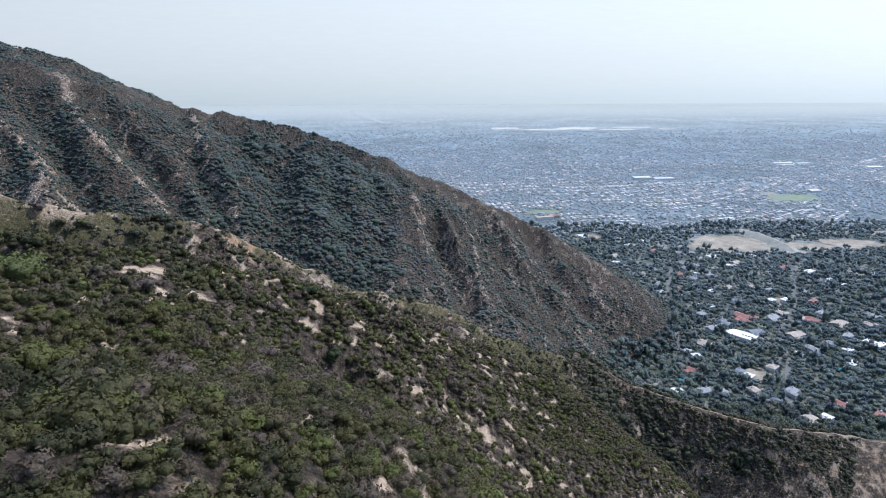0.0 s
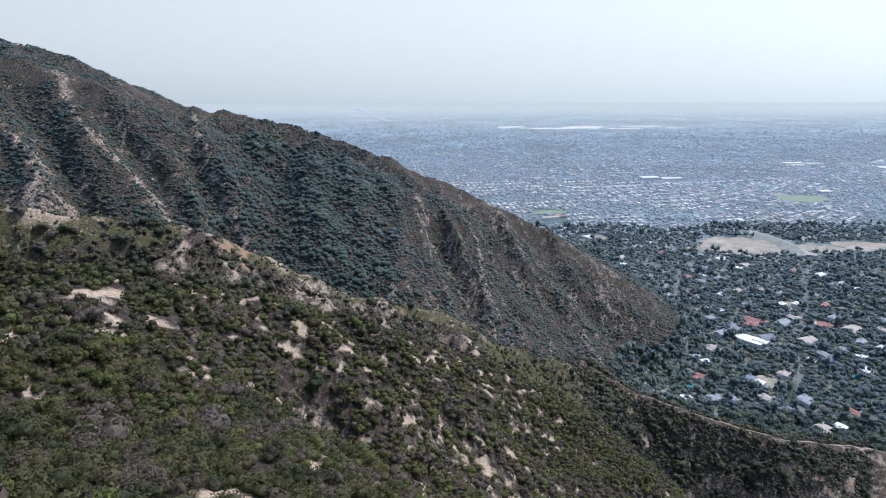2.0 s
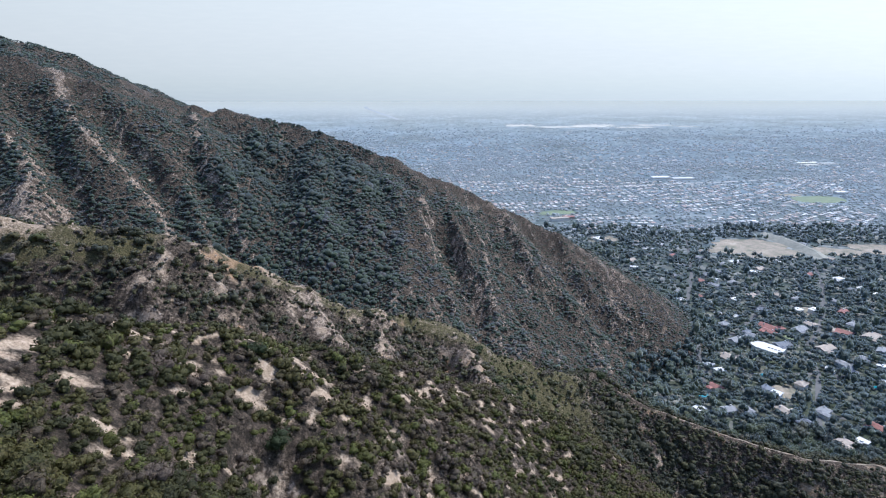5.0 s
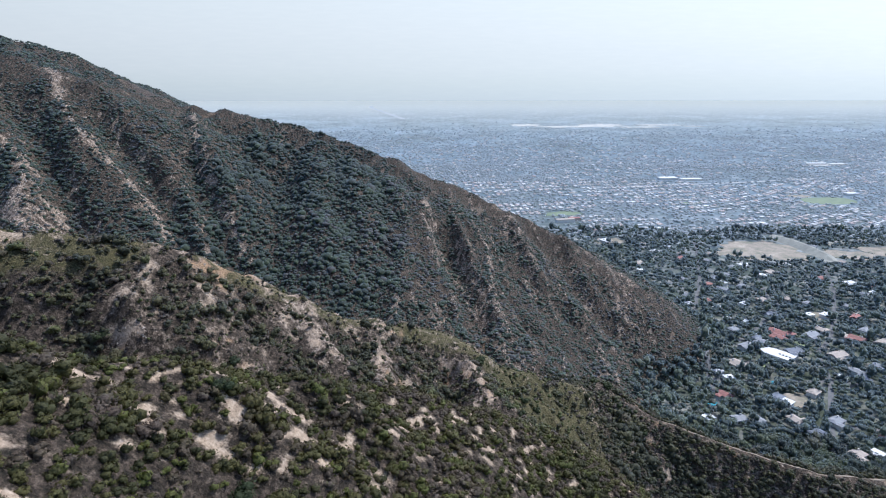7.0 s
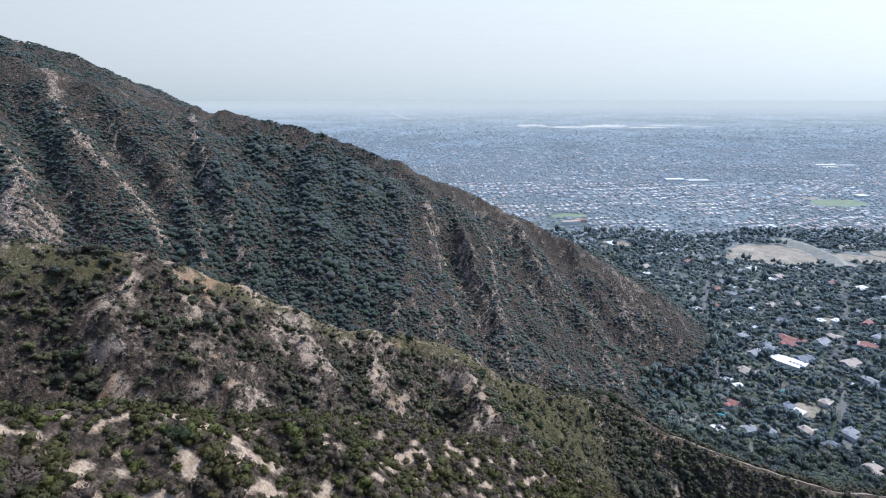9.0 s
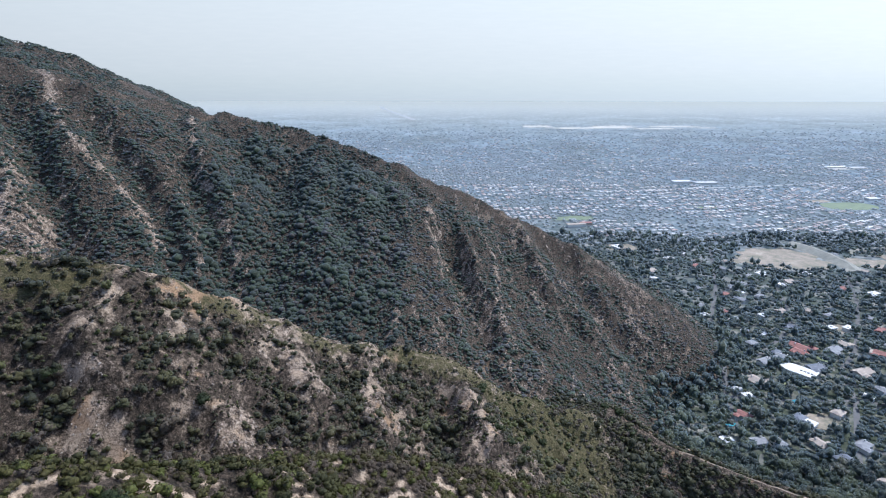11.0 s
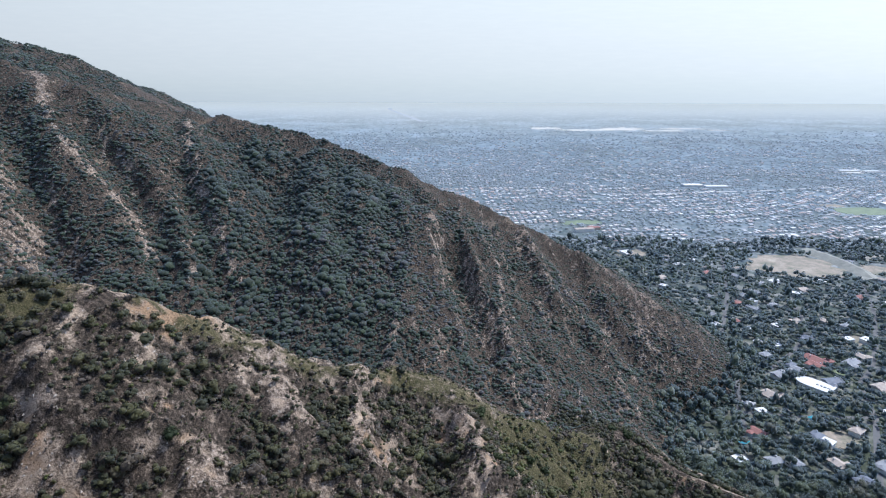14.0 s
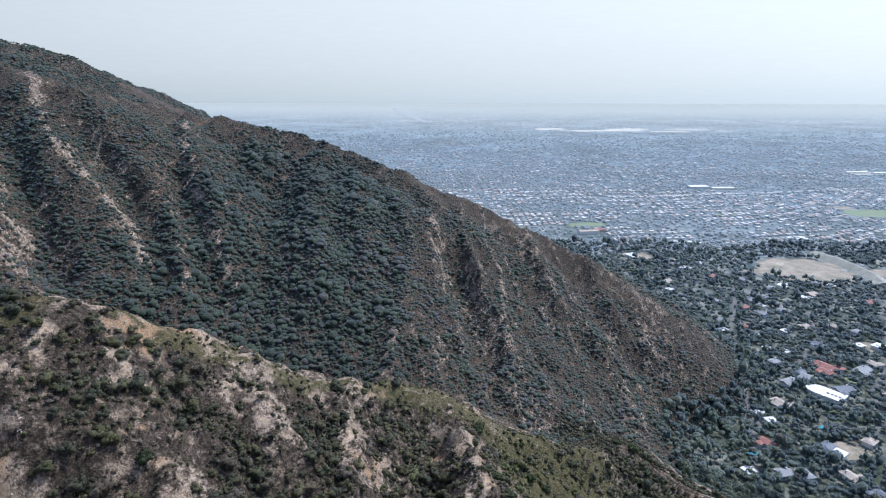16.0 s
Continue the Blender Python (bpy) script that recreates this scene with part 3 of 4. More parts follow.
def crown(seed, lobes, leaves, leaf, tall=1.0, open_=0.0, core=0.78, soft_=0.75, lift=0.0):
    """A crown as loose triangles: ragged lobes set with leaf sprays, about 1 wide to each side, standing on z = 0.
    Rows hold the place and a shading normal, rounded by soft_ and tilted up by lift to weaken shade."""
    rng = np.random.default_rng(seed)
    tris, ways = [], []
    for k in range(lobes):
        a, r = rng.uniform(0, 2 * np.pi), (0.0 if k == 0 else rng.uniform(.30, .62))
        size = rng.uniform(.42, .62) if lobes > 1 else 0.9
        c = np.array([r * np.cos(a), r * np.sin(a), rng.uniform(.35, .85) * tall if lobes > 1 else .62 * tall])
        squash = np.array([1, 1, rng.uniform(.7, .95) * (tall ** .5)])
        found = []
        if core > 0:
            v = CAP_V * (core * rng.uniform(.78, 1.22, size=(11, 1))) * size * squash
            w = rng.uniform(0, 1.5)
            v = np.stack([v[:, 0] * np.cos(w) - v[:, 1] * np.sin(w), v[:, 0] * np.sin(w) + v[:, 1] * np.cos(w), v[:, 2]], 1) + c
            found.append(v[CAP_F].reshape(-1, 3))
        m = leaves // lobes
        if m:
            n = unit(rng, m)
            n[:, 2] = np.where(n[:, 2] < -.45, -n[:, 2], n[:, 2])
            p = c + n * size * squash * rng.uniform(.72, 1.10 + open_, size=(m, 1))
            side = np.cross(n, unit(rng, m))
            side /= np.linalg.norm(side, axis=1)[:, None] + 1e-6
            up = np.cross(side, n) * .7 + n * rng.uniform(-.2, .8, size=(m, 1))
            s = leaf * rng.uniform(.6, 1.4, size=(m, 1))
            found.append(np.stack([p - side * s * .55 - up * s * .35, p + side * s * .55 - up * s * .35, p + up * s * .8], 1).reshape(-1, 3))
        v = np.concatenate(found)
        out = (v - c) / squash
        out /= np.linalg.norm(out, axis=1)[:, None] + 1e-6
        t = v.reshape(-1, 3, 3)
        face = np.cross(t[:, 1] - t[:, 0], t[:, 2] - t[:, 0])
        face = np.repeat(face / (np.linalg.norm(face, axis=1)[:, None] + 1e-9), 3, axis=0)
        out = np.repeat(out.reshape(-1, 3, 3).mean(1), 3, axis=0)
        turned = (face * out).sum(1) < 0
        face[turned] *= -1
        flip = turned[::3]
        t[flip] = t[flip][:, ::-1]
        v = t.reshape(-1, 3)
        out = (v - c) / squash
        out /= np.linalg.norm(out, axis=1)[:, None] + 1e-6
        way = soft_ * out + (1 - soft_) * face + np.array([0, 0, lift])
        tris.append(v)
        ways.append(way / (np.linalg.norm(way, axis=1)[:, None] + 1e-6))
    v = np.concatenate(tris)
    v[:, 2] = np.maximum(v[:, 2], 0.0)
    return np.hstack([v, np.concatenate(ways)])


def scattered(name, kinds, x, y, z, size, tone, rng, flat=None):
    """One mesh with a copy of one of the kinds at every place."""
    pick = rng.integers(0, len(kinds), len(x))
    turn = rng.uniform(0, 2 * np.pi, len(x))
    tallness = rng.uniform(.8, 1.25, len(x)) if flat is None else flat
    vs, ts, ns = [], [], []
    for k, proto in enumerate(kinds):
        i = np.nonzero(pick == k)[0]
        if not len(i):
            continue
        c, s = np.cos(turn[i])[:, None], np.sin(turn[i])[:, None]
        px, py, pz = proto[:, 0][None], proto[:, 1][None], proto[:, 2][None]
        q = np.stack([(c * px - s * py) * size[i, None] + x[i, None], (s * px + c * py) * size[i, None] + y[i, None],
                      pz * (size[i] * tallness[i])[:, None] + z[i, None]], -1)
        vs.append(q.reshape(-1, 3))
        ts.append(np.repeat(tone[i], len(proto)))
        if proto.shape[1] == 6:
            nx_, ny_, nz_ = proto[:, 3][None], proto[:, 4][None], proto[:, 5][None]
            ns.append(np.stack([c * nx_ - s * ny_, s * nx_ + c * ny_, nz_ + 0 * c], -1).reshape(-1, 3))
    return tri_mesh(name, np.concatenate(vs), np.concatenate(ts), np.concatenate(ns) if ns else None)


def crown_mesh(proto, lift=0.0):
    return tri_mesh("crown", proto[:, :3] + np.array([0, 0, lift]), None, proto[:, 3:])


def in_view(x, y, wide=0.80, pad=14, behind=44):
    return (np.abs(x + 0.02 * y) < wide * (y + behind) + pad) & (x > -28 - .83 * np.maximum(y - 20, 0) - 25 * (y < 60))


def places(rng, n, x0, x1, y0, y1):
    return rng.uniform(x0, x1, n), rng.uniform(y0, y1, n)


def behind(x, y, line):
    """How far the points lie to the left of a crest's way."""
    best, side = np.full_like(x, 1e6), np.zeros_like(x)
    for a, b in zip(line, line[1:]):
        dx, dy = b[0] - a[0], b[1] - a[1]
        t = np.clip(((x - a[0]) * dx + (y - a[1]) * dy) / (dx * dx + dy * dy), 0, 1)
        d = np.hypot(x - a[0] - t * dx, y - a[1] - t * dy)
        side = np.where(d < best, np.sign(dx * (y - a[1]) - dy * (x - a[0])) * d, side)
        best = np.minimum(best, d)
    return side


def faces_us(x, y, most=.35):
    """Slopes that do not fall away towards the town."""
    return height(x, y + 6) - height(x, y) > -most * 6


def spread(x, y, gap):
    """Keep only places that stand a gap apart, by cells."""
    cell = np.floor(x / gap).astype(np.int64) * 100003 + np.floor(y / gap).astype(np.int64)
    _, first = np.unique(cell, return_index=True)
    return np.sort(first)


# ---- scrub on the slopes ----
rng = np.random.default_rng(7)
close_kinds = [crown(120 + k, 7, 250, .15, .8, .22, .74, .55) for k in range(8)]
fine_kinds = [crown(100 + k, 3, 54, .24, .8, .24, .80, .55) for k in range(9)]
mid_kinds = [crown(200 + k, 2, 22, .32, .85, .20, .88, .6) for k in range(8)]
far_kinds = [crown(300 + k, 1, 0, .5, .85, .06, 1.08, .8, .35) for k in range(12)]

# near slope
x, y = places(rng, 90000, -110, 130, -30, 150)
k = spread(x, y, 1.25)
x, y = x[k], y[k]
cov = covers(x, y)
near = ((y - 0.35 * x) < 128) & (x < 112)
keep = in_view(x, y, .80, 16, 38) & near & (patches(x, y) < .3 + .4 * rng.uniform(size=len(x))) & (rng.uniform(size=len(x)) > .45 * cov[:, 1])
keep &= (behind(x, y, NEAR_CREST) < 6) | (y < 56) & (behind(x, y, NEAR_BACK) < 5)
x, y = x[keep], y[keep]
z = height(x, y)
dry = fbm(x / 11, y / 11, 61, 3)
clump = smooth(.52, .68, fbm(x / 6, y / 6, 71, 2))
size = rng.uniform(.7, 1.25, len(x)) * (1 + .5 * clump) * (1 - .06 * sandy(x, y))
tone = np.clip(-.06 + .95 * (dry - .22) + .30 * smooth(-22, -10, x) * smooth(84, 66, y) + .10 * smooth(-20, 0, x) + rng.normal(0, .14, len(x)), 0.02, 1)
tone = np.where(rng.uniform(size=len(x)) < .10 + .20 * (fbm(x / 9, y / 9, 63, 2) > .56), rng.uniform(.60, .82, len(x)), tone)
tone = np.where(rng.uniform(size=len(x)) < .16, rng.uniform(.86, 1.0, len(x)), tone)
# the closest bushes stand as things of their own
order = np.argsort((x + 18) ** 2 + (y - 8) ** 2)
mine, close, rest = order[:300], order[300:1300], order[1300:]
for kinds, some in ((close_kinds, close), (fine_kinds, rest)):
    tagged(part("scrub", scattered("scrub", kinds, x[some], y[some], z[some] - .12, size[some], tone[some], rng), leaf_scrub),
           "low olive and grey-brown chaparral bushes on a sandy slope", "scrub", kind="stuff")


# the slope goes on to both sides and behind
ox, oy = places(rng, 30000, -150, 140, -125, 130)
k = spread(ox, oy, 2.2)
ox, oy = ox[k], oy[k]
keep = ~in_view(ox, oy, .80, 16, 38) & ((oy - 0.35 * ox) < 128) & (height(ox, oy) > 20) & (fbm(ox / 4, oy / 4, 35, 2) < .62)
ox, oy = ox[keep], oy[keep]
tagged(part("scrub", scattered("scrub", far_kinds, ox, oy, height(ox, oy) - .12, rng.uniform(1.0, 1.9, len(ox)), np.clip(rng.normal(.4, .25, len(ox)), 0, 1), rng), leaf_scrub),
       "low olive chaparral bushes spreading over a sandy slope", "scrub", kind="stuff")


def stems_mesh(seed):
    r = random.Random(seed)
    verts, faces = [], []
    for k in range(7):
        a, lean, h = r.uniform(0, 6.28), r.uniform(.15, .6), r.uniform(.6, .95)
        base = len(verts)
        for lvl in range(3):
            w, px, py, pz = .035 * (1 - .38 * lvl), lean * lvl / 2 * math.cos(a), lean * lvl / 2 * math.sin(a), h * lvl / 2 - .1
            verts += [(px + w * math.cos(q), py + w * math.sin(q), pz) for q in (0, 2.1, 4.2)]
        for lvl in range(2):
            for q in range(3):
                i, j = base + 3 * lvl + q, base + 3 * lvl + (q + 1) % 3
                faces.append((i, j, j + 3, i + 3))
    return mesh_from("stems", verts, faces)


shrub_protos = []
for k in range(8):
    root = new("shrub")
    part("crown", crown_mesh(crown(500 + k, 8, 460, .12, .8, .22, .74, .55)), leaf_shrub, root)
    part("stems", stems_mesh(k), dead_wood, root, "bare grey stems")
    tagged(root, "rounded olive-green chaparral shrub on a sandy slope", "shrub", "chaparral shrubs on the near slope")
    shrub_protos.append(root)
for n, i in enumerate(mine):
    m = Matrix.Translation((x[i], y[i], z[i] - .12)) @ pose(0, 0, 0, 0, 0, float(rng.uniform(0, 360)))
    s = float(size[i])
    if n < 8:
        ob = shrub_protos[n]
        ob.matrix_basis = m
    else:
        ob = copy_thing(shrub_protos[n % 8], m)
    ob.scale = (s, s, s * float(rng.uniform(.8, 1.2)))

# middle spur and trail ridge
x, y = places(rng, 160000, -210, 330, 90, 330)
k = spread(x, y, 1.3)
x, y = x[k], y[k]
z = height(x, y)
near = ((y - 0.35 * x) < 128) & (x < 112)
keep = in_view(x, y) & ~near & (z > 3)
keep &= (behind(x, y, SPUR_CREST) < 7) | (x > 60)
keep &= (behind(x, y, TRAIL_CREST) < 12) | (x < 85)
keep &= (behind(x, y, NEAR_CREST) > 12) | (x > 62)
x, y, z = x[keep], y[keep], z[keep]
cov = covers(x, y)
gap = fbm(x / 9, y / 9, 81, 3)
chance = rng.uniform(size=len(x))
lush = leafy(x, y)
keep = (chance > .80 * cov[:, 0]) & (chance > .85 * cov[:, 1]) & (chance > .45 * cov[:, 2]) & ((gap > .28) | (lush > .5)) & (rng.uniform(size=len(x)) < np.where(x > 60, .9, .66 - .14 * smooth(-45, -75, x)))
keep &= away(x, y, TRAIL_CREST) > 2.2
x, y, z, lush = x[keep], y[keep], z[keep], lush[keep]
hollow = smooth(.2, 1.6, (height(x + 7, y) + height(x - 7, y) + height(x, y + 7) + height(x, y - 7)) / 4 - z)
size = rng.uniform(.45, 1.0, len(x)) * (1 + 1.4 * hollow * rng.uniform(.3, 1, len(x))) * (1 + .5 * smooth(.55, .68, fbm(x / 10, y / 10, 91, 2))) * (1 + 1.1 * smooth(64, 84, x) * smooth(205, 222, y)) * (1 + .15 * lush) * (1 + .6 * smooth(32, 12, np.hypot(x - 40, (y - 215) * .8)) * rng.uniform(size=len(x)))
green = smooth(40, 15, np.hypot(x - 40, (y - 215) * .8)) * (rng.uniform(size=len(x)) < .6)
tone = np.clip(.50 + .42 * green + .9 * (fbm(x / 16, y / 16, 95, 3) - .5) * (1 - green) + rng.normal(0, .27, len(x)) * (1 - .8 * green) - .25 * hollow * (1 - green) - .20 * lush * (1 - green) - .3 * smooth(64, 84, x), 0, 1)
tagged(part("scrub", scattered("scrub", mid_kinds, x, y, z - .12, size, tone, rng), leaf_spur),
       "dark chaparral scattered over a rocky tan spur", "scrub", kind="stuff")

# large dark bushes in the hollows of the spur
big_kinds = [crown(230 + k, 5, 76, .24, .95, .20, .85, .6) for k in range(8)]
x, y = places(rng, 16000, -200, 90, 100, 270)
k = spread(x, y, 3.2)
x, y = x[k], y[k]
z = height(x, y)
hollow = (height(x + 9, y) + height(x - 9, y) + height(x, y + 9) + height(x, y - 9)) / 4 - z
keep = in_view(x, y) & ((y - 0.35 * x) > 132) & (z > 3) & (hollow * .5 + 1.6 * leafy(x, y) * (y > 132) + 2.2 * smooth(.48, .62, fbm(x / 13, y / 13, 85, 2)) + 1.8 * (rng.uniform(size=len(x)) - .5) > 1.0) & ((behind(x, y, SPUR_CREST) < 4) | (x > 30))
x, y, z = x[keep], y[keep], z[keep]
size = 1.0 + 1.8 * rng.uniform(size=len(x)) ** 1.6
tone = np.clip(rng.normal(.20, .18, len(x)) + .45 * (rng.uniform(size=len(x)) > .7), 0, .9)
tagged(part("scrub", scattered("scrub", big_kinds, x, y, z - .25, size, tone, rng), leaf_spur), "large dark evergreen bushes in rocky hollows", "scrub", kind="stuff")

# single bushes that stand out
for bx_, by_, bs_, lab in ((-50, 21, 2.9, "tall pale green bush above lower scrub"), (-23, 49, 1.9, "dense dark green bush beside a bare gully"),
                           (16, 216, 2.9, "round dark green bush on a spur's tip"), (-60, 148, 2.4, "dark green bush on a rocky face"),
                           (-28, 60, 1.7, "dense dark green bush on a dry slope"), (-92, 140, 2.5, "dark green bush on a rocky face"),
                           *((ax_, ay_, as_, "dense dark green bush on a grassy saddle") for ax_, ay_, as_ in
                             ((81.8, 256.2, 3.2), (77.2, 248.7, 2.6), (85.9, 249.7, 3.0), (93.0, 249.5, 3.0), (88.9, 243.7, 2.6), (20.0, 193.5, 2.2), (24.1, 187.8, 2.4), (33.3, 209.3, 2.2), (38.9, 210.8, 2.0), (80.3, 336.7, 1.8), (28.9, 189.0, 2.2), (96.8, 242.6, 2.8), (75.6, 259.1, 2.4))),
                           *((ax_, ay_, as_, "dry leafless grey-brown shrub among green scrub") for ax_, ay_, as_ in
                             ((-35, 46.5, 2.2), (-31.5, 48.5, 1.6), (-31, 10, 2.4), (-34, 15, 2.0), (-26, 19, 2.2), (-28, 30, 1.7), (-20, 22, 1.8), (-10, 84, 1.6), (-42, 30, 1.8)))):
    m = Matrix.Translation((bx_, by_, float(height(np.array([bx_]), np.array([by_]))[0]) - .3)) @ pose(0, 0, 0, 0, 0, bx_ * 7)
    ob = copy_thing(shrub_protos[int(abs(bx_)) % 8], m)
    ob.scale = (bs_, bs_, bs_)
    tagged(ob, lab)
    for part_ in ob.children:
        if part_.name.startswith("crown"):
            part_.data = part_.data.copy()
            part_.data.materials[0] = leaf_dark if "dark" in lab else leaf_dead if "dry" in lab else leaf_pale

# far ridge
x, y = places(rng, 165000, -520, 240, 255, 820)
z = height(x, y)
cov = covers(x, y)
keep = in_view(x, y, .80, 20) & (z > 2) & (y > 285 + np.clip(x, -60, 30) * .2) & (cov[:, 0] < .6) & (rng.uniform(size=len(x)) > .85 * cov[:, 1])
edge = x + 50 * (fbm(x / 22, y / 22, 93, 2) - .5)
keep &= rng.uniform(size=len(x)) < .98 - .22 * smooth(-45, 5, edge)
keep &= (behind(x, y, FAR_CREST) < 14) | (x < -225) | (x > 140)
keep &= (y < 640) | (np.abs(behind(x, y, RIDGES[-2][0])) < 35)
x, y, z, edge = x[keep], y[keep], z[keep], edge[keep]
lush = smooth(-8, -50, edge) * smooth(-190, -150, x)
size = (.55 + .8 * rng.uniform(size=len(x)) ** 1.5) * (1 + .5 * smooth(.5, .64, fbm(x / 9, y / 14, 99, 2))) * (1 + 1.1 * lush * rng.uniform(0, 1, len(x)) ** 3) * (1 - .45 * smooth(30, 10, away(x, y, FAR_CREST)))
tone = np.clip(.38 + .26 * smooth(75, 20, np.hypot(x + 62, (y - 400) * .6)) + .8 * (fbm(x / 30, y / 30, 97, 3) - .5) + rng.normal(0, .2, len(x)) + .35 * (1 - lush) * rng.uniform(0.2, 1, len(x)), 0, 1)
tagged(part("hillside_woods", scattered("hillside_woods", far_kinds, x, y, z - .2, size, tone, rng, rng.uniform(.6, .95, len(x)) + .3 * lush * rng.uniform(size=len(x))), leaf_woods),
       "dense dark green brush and small oaks covering a steep ridge", "brush", kind="stuff")

# ---- rocks breaking out of the spur and the ribs ----
def boulder(seed):
    r = np.random.default_rng(seed)
    v = OCT_V * r.uniform(.6, 1.3, size=(6, 1)) * r.uniform(.6, 1.2, size=(1, 3)) + r.uniform(-.25, .25, size=(6, 3))
    return v[OCT_F].reshape(-1, 3)


sx, sy = [], []
for n_, box_ in ((70000, (-190, 130, 105, 275)), (50000, (-330, 150, 275, 500)), (12000, (-60, 60, 20, 130))):
    x, y = places(rng, n_, box_[0], box_[1], box_[2], box_[3])
    k = in_view(x, y)
    x, y = x[k], y[k]
    cov = covers(x, y)
    k = (cov[:, 1] > .3) & (rng.uniform(size=len(x)) < .5)
    most_ = 9000 if box_[2] == 105 else 4000
    sx, sy = sx + [x[k][:most_]], sy + [y[k][:most_]]
x, y = np.concatenate(sx), np.concatenate(sy)
z = height(x, y)
size = rng.uniform(.15, .45, len(x)) * (.45 + .55 * smooth(90, 130, y)) * (1 + smooth(230, 350, y) * .9)
tagged(part("rocks", scattered("rocks", [boulder(k) for k in range(8)], x, y, z - .3 * size, size, rng.uniform(size=len(x)), rng), stone),
       "pale tan broken rock on steep slopes", "rocks", kind="stuff")


# ---- trail along the low ridge ----
def ribbon(name, line, width, lift, material, label, category, jitter=0.0, seed=1):
    r = random.Random(seed)
    pts = []
    for a, b in zip(line, line[1:]):
        n = max(1, int(math.hypot(b[0] - a[0], b[1] - a[1]) / (4 if b[1] < 900 else 40)))
        pts += [(a[0] + (b[0] - a[0]) * k / n, a[1] + (b[1] - a[1]) * k / n) for k in range(n)]
    pts.append(line[-1][:2])
    verts, faces = [], []
    for k, p in enumerate(pts):
        q0, q1 = pts[max(0, k - 1)], pts[min(len(pts) - 1, k + 1)]
        d = Vector((q1[0] - q0[0], q1[1] - q0[1])).normalized()
        for s in (-1, -.33, .33, 1):
            w = width / 2 * (1 + r.uniform(-jitter, jitter))
            px, py = p[0] - d.y * s * w, p[1] + d.x * s * w
            verts.append((px, py))
        if k:
            for c in range(3):
                i = 4 * (k - 1) + c
                faces.append((i, i + 1, i + 5, i + 4))
    va = np.array(verts)
    verts = np.column_stack([va, height(va[:, 0], va[:, 1]) + lift])
    return tagged(part(name, mesh_from(name, verts, faces), material), label, category, kind="structure")


ribbon("trail", [(109, 249.7), (120, 247.5), (150, 238.5), (176, 228.5), (205, 236), (235, 243), (262, 245)], .8, .14, dirt_path,
       "narrow pale dirt footpath along a ridge crest", "path", .7)

# ---- town below ----
STREETS = [
    [(196, 360), (208, 405), (222, 446), (232, 500), (262, 560), (300, 640), (330, 720), (360, 800)],
    [(300, 400), (319, 448), (345, 473), (380, 520), (430, 600), (470, 680)],
    [(262, 470), (300, 505), (327, 537), (350, 590), (372, 660)],
    [(345, 473), (413, 457), (445, 493), (520, 560), (600, 640)],
    [(208, 405), (250, 400), (300, 400), (360, 385), (440, 370)],
    [(372, 660), (470, 660), (600, 650), (760, 650)],
    [(240, 300), (262, 340), (300, 400)],
    [(262, 340), (340, 330), (430, 320)],
]
for k, line in enumerate(STREETS):
    ribbon("road", line, 3.8, .12 + .012 * k, asphalt, "grey asphalt street between trees and houses", "road", 0, k)


def sheet(name, cx, cy, rx, ry, turn, lift, material, label, category, seed, rag=.18, kind="structure"):
    """A flat yard or lot with an uneven edge, a hand's breadth thick."""
    r = random.Random(seed)
    n, verts = 36, []
    for k in range(n):
        a = 2 * math.pi * k / n
        w = 1 + r.uniform(-rag, rag)
        px, py = rx * w * math.copysign(abs(math.cos(a)) ** .7, math.cos(a)), ry * w * math.copysign(abs(math.sin(a)) ** .7, math.sin(a))
        c, s = math.cos(turn), math.sin(turn)
        verts.append((cx + c * px - s * py, cy + s * px + c * py, lift))
    verts += [(vx, vy, -.1) for vx, vy, _ in verts]
    faces = [tuple(range(n))] + [(k, k + n, (k + 1) % n + n, (k + 1) % n) for k in range(n)]
    return tagged(part(name, mesh_from(name, verts, faces), material), label, category, kind=kind)


LOTS = [(430, 745, 48, 44, .2, .20), (530, 725, 36, 20, -.25, .26), (600, 735, 42, 24, -.2, .32), (236, 793, 20, 16, .3, .2), (372, 735, 18, 9, .2, .24),
        (255, 372, 16, 9, .4, .2), (366, 527, 15, 9, .2, .2), (262, 250, 26, 14, .3, .2)]
for k, l in enumerate(LOTS[:7]):
    sheet("dirt_lot", *l, sand, "pale sandy open lot with worn edges", "lot", k)
sheet("playing_field", 715, 1058, 48, 30, .1, .2, lawn, "green oval playing field", "field", 20, .05)
sheet("playing_field", 455, 1040, 18, 9, .1, .2, lawn, "small green playing field", "field", 21, .05)
sheet("park_lawn", 720, 790, 50, 16, .1, .2, lawn, "strip of green park lawn", "lawn", 22)
sheet("garden_lawn", 318, 468, 8, 5, .5, .2, lawn, "small green garden lawn", "lawn", 23)
sheet("garden_lawn", 268, 425, 6, 8, .5, .2, lawn, "small green garden lawn", "lawn", 24)
for k, (ax, ay, bx_, by_) in enumerate(((380, 2640, 60, 50), (520, 2560, 90, 30), (690, 2620, 110, 60), (840, 2540, 80, 26), (960, 2640, 90, 34), (1090, 2580, 40, 20))):
    sheet("dirt_lot", ax, ay, bx_, by_, .05, .3 + .02 * k, pale_yard, "broad pale spreading grounds far out on the plain", "lot", 50 + k, .4)
sheet("dirt_lot", 684, 1100, 20, 12, .1, .24, sand, "pale infield beside a green field", "lot", 26)
sheet("dirt_lot", 980, 1490, 60, 16, .1, .24, pale_yard, "long pale yard far out on the plain", "lot", 27)
sheet("playing_field", 205, 960, 34, 14, .2, .2, lawn, "green field behind the ridge", "field", 28)

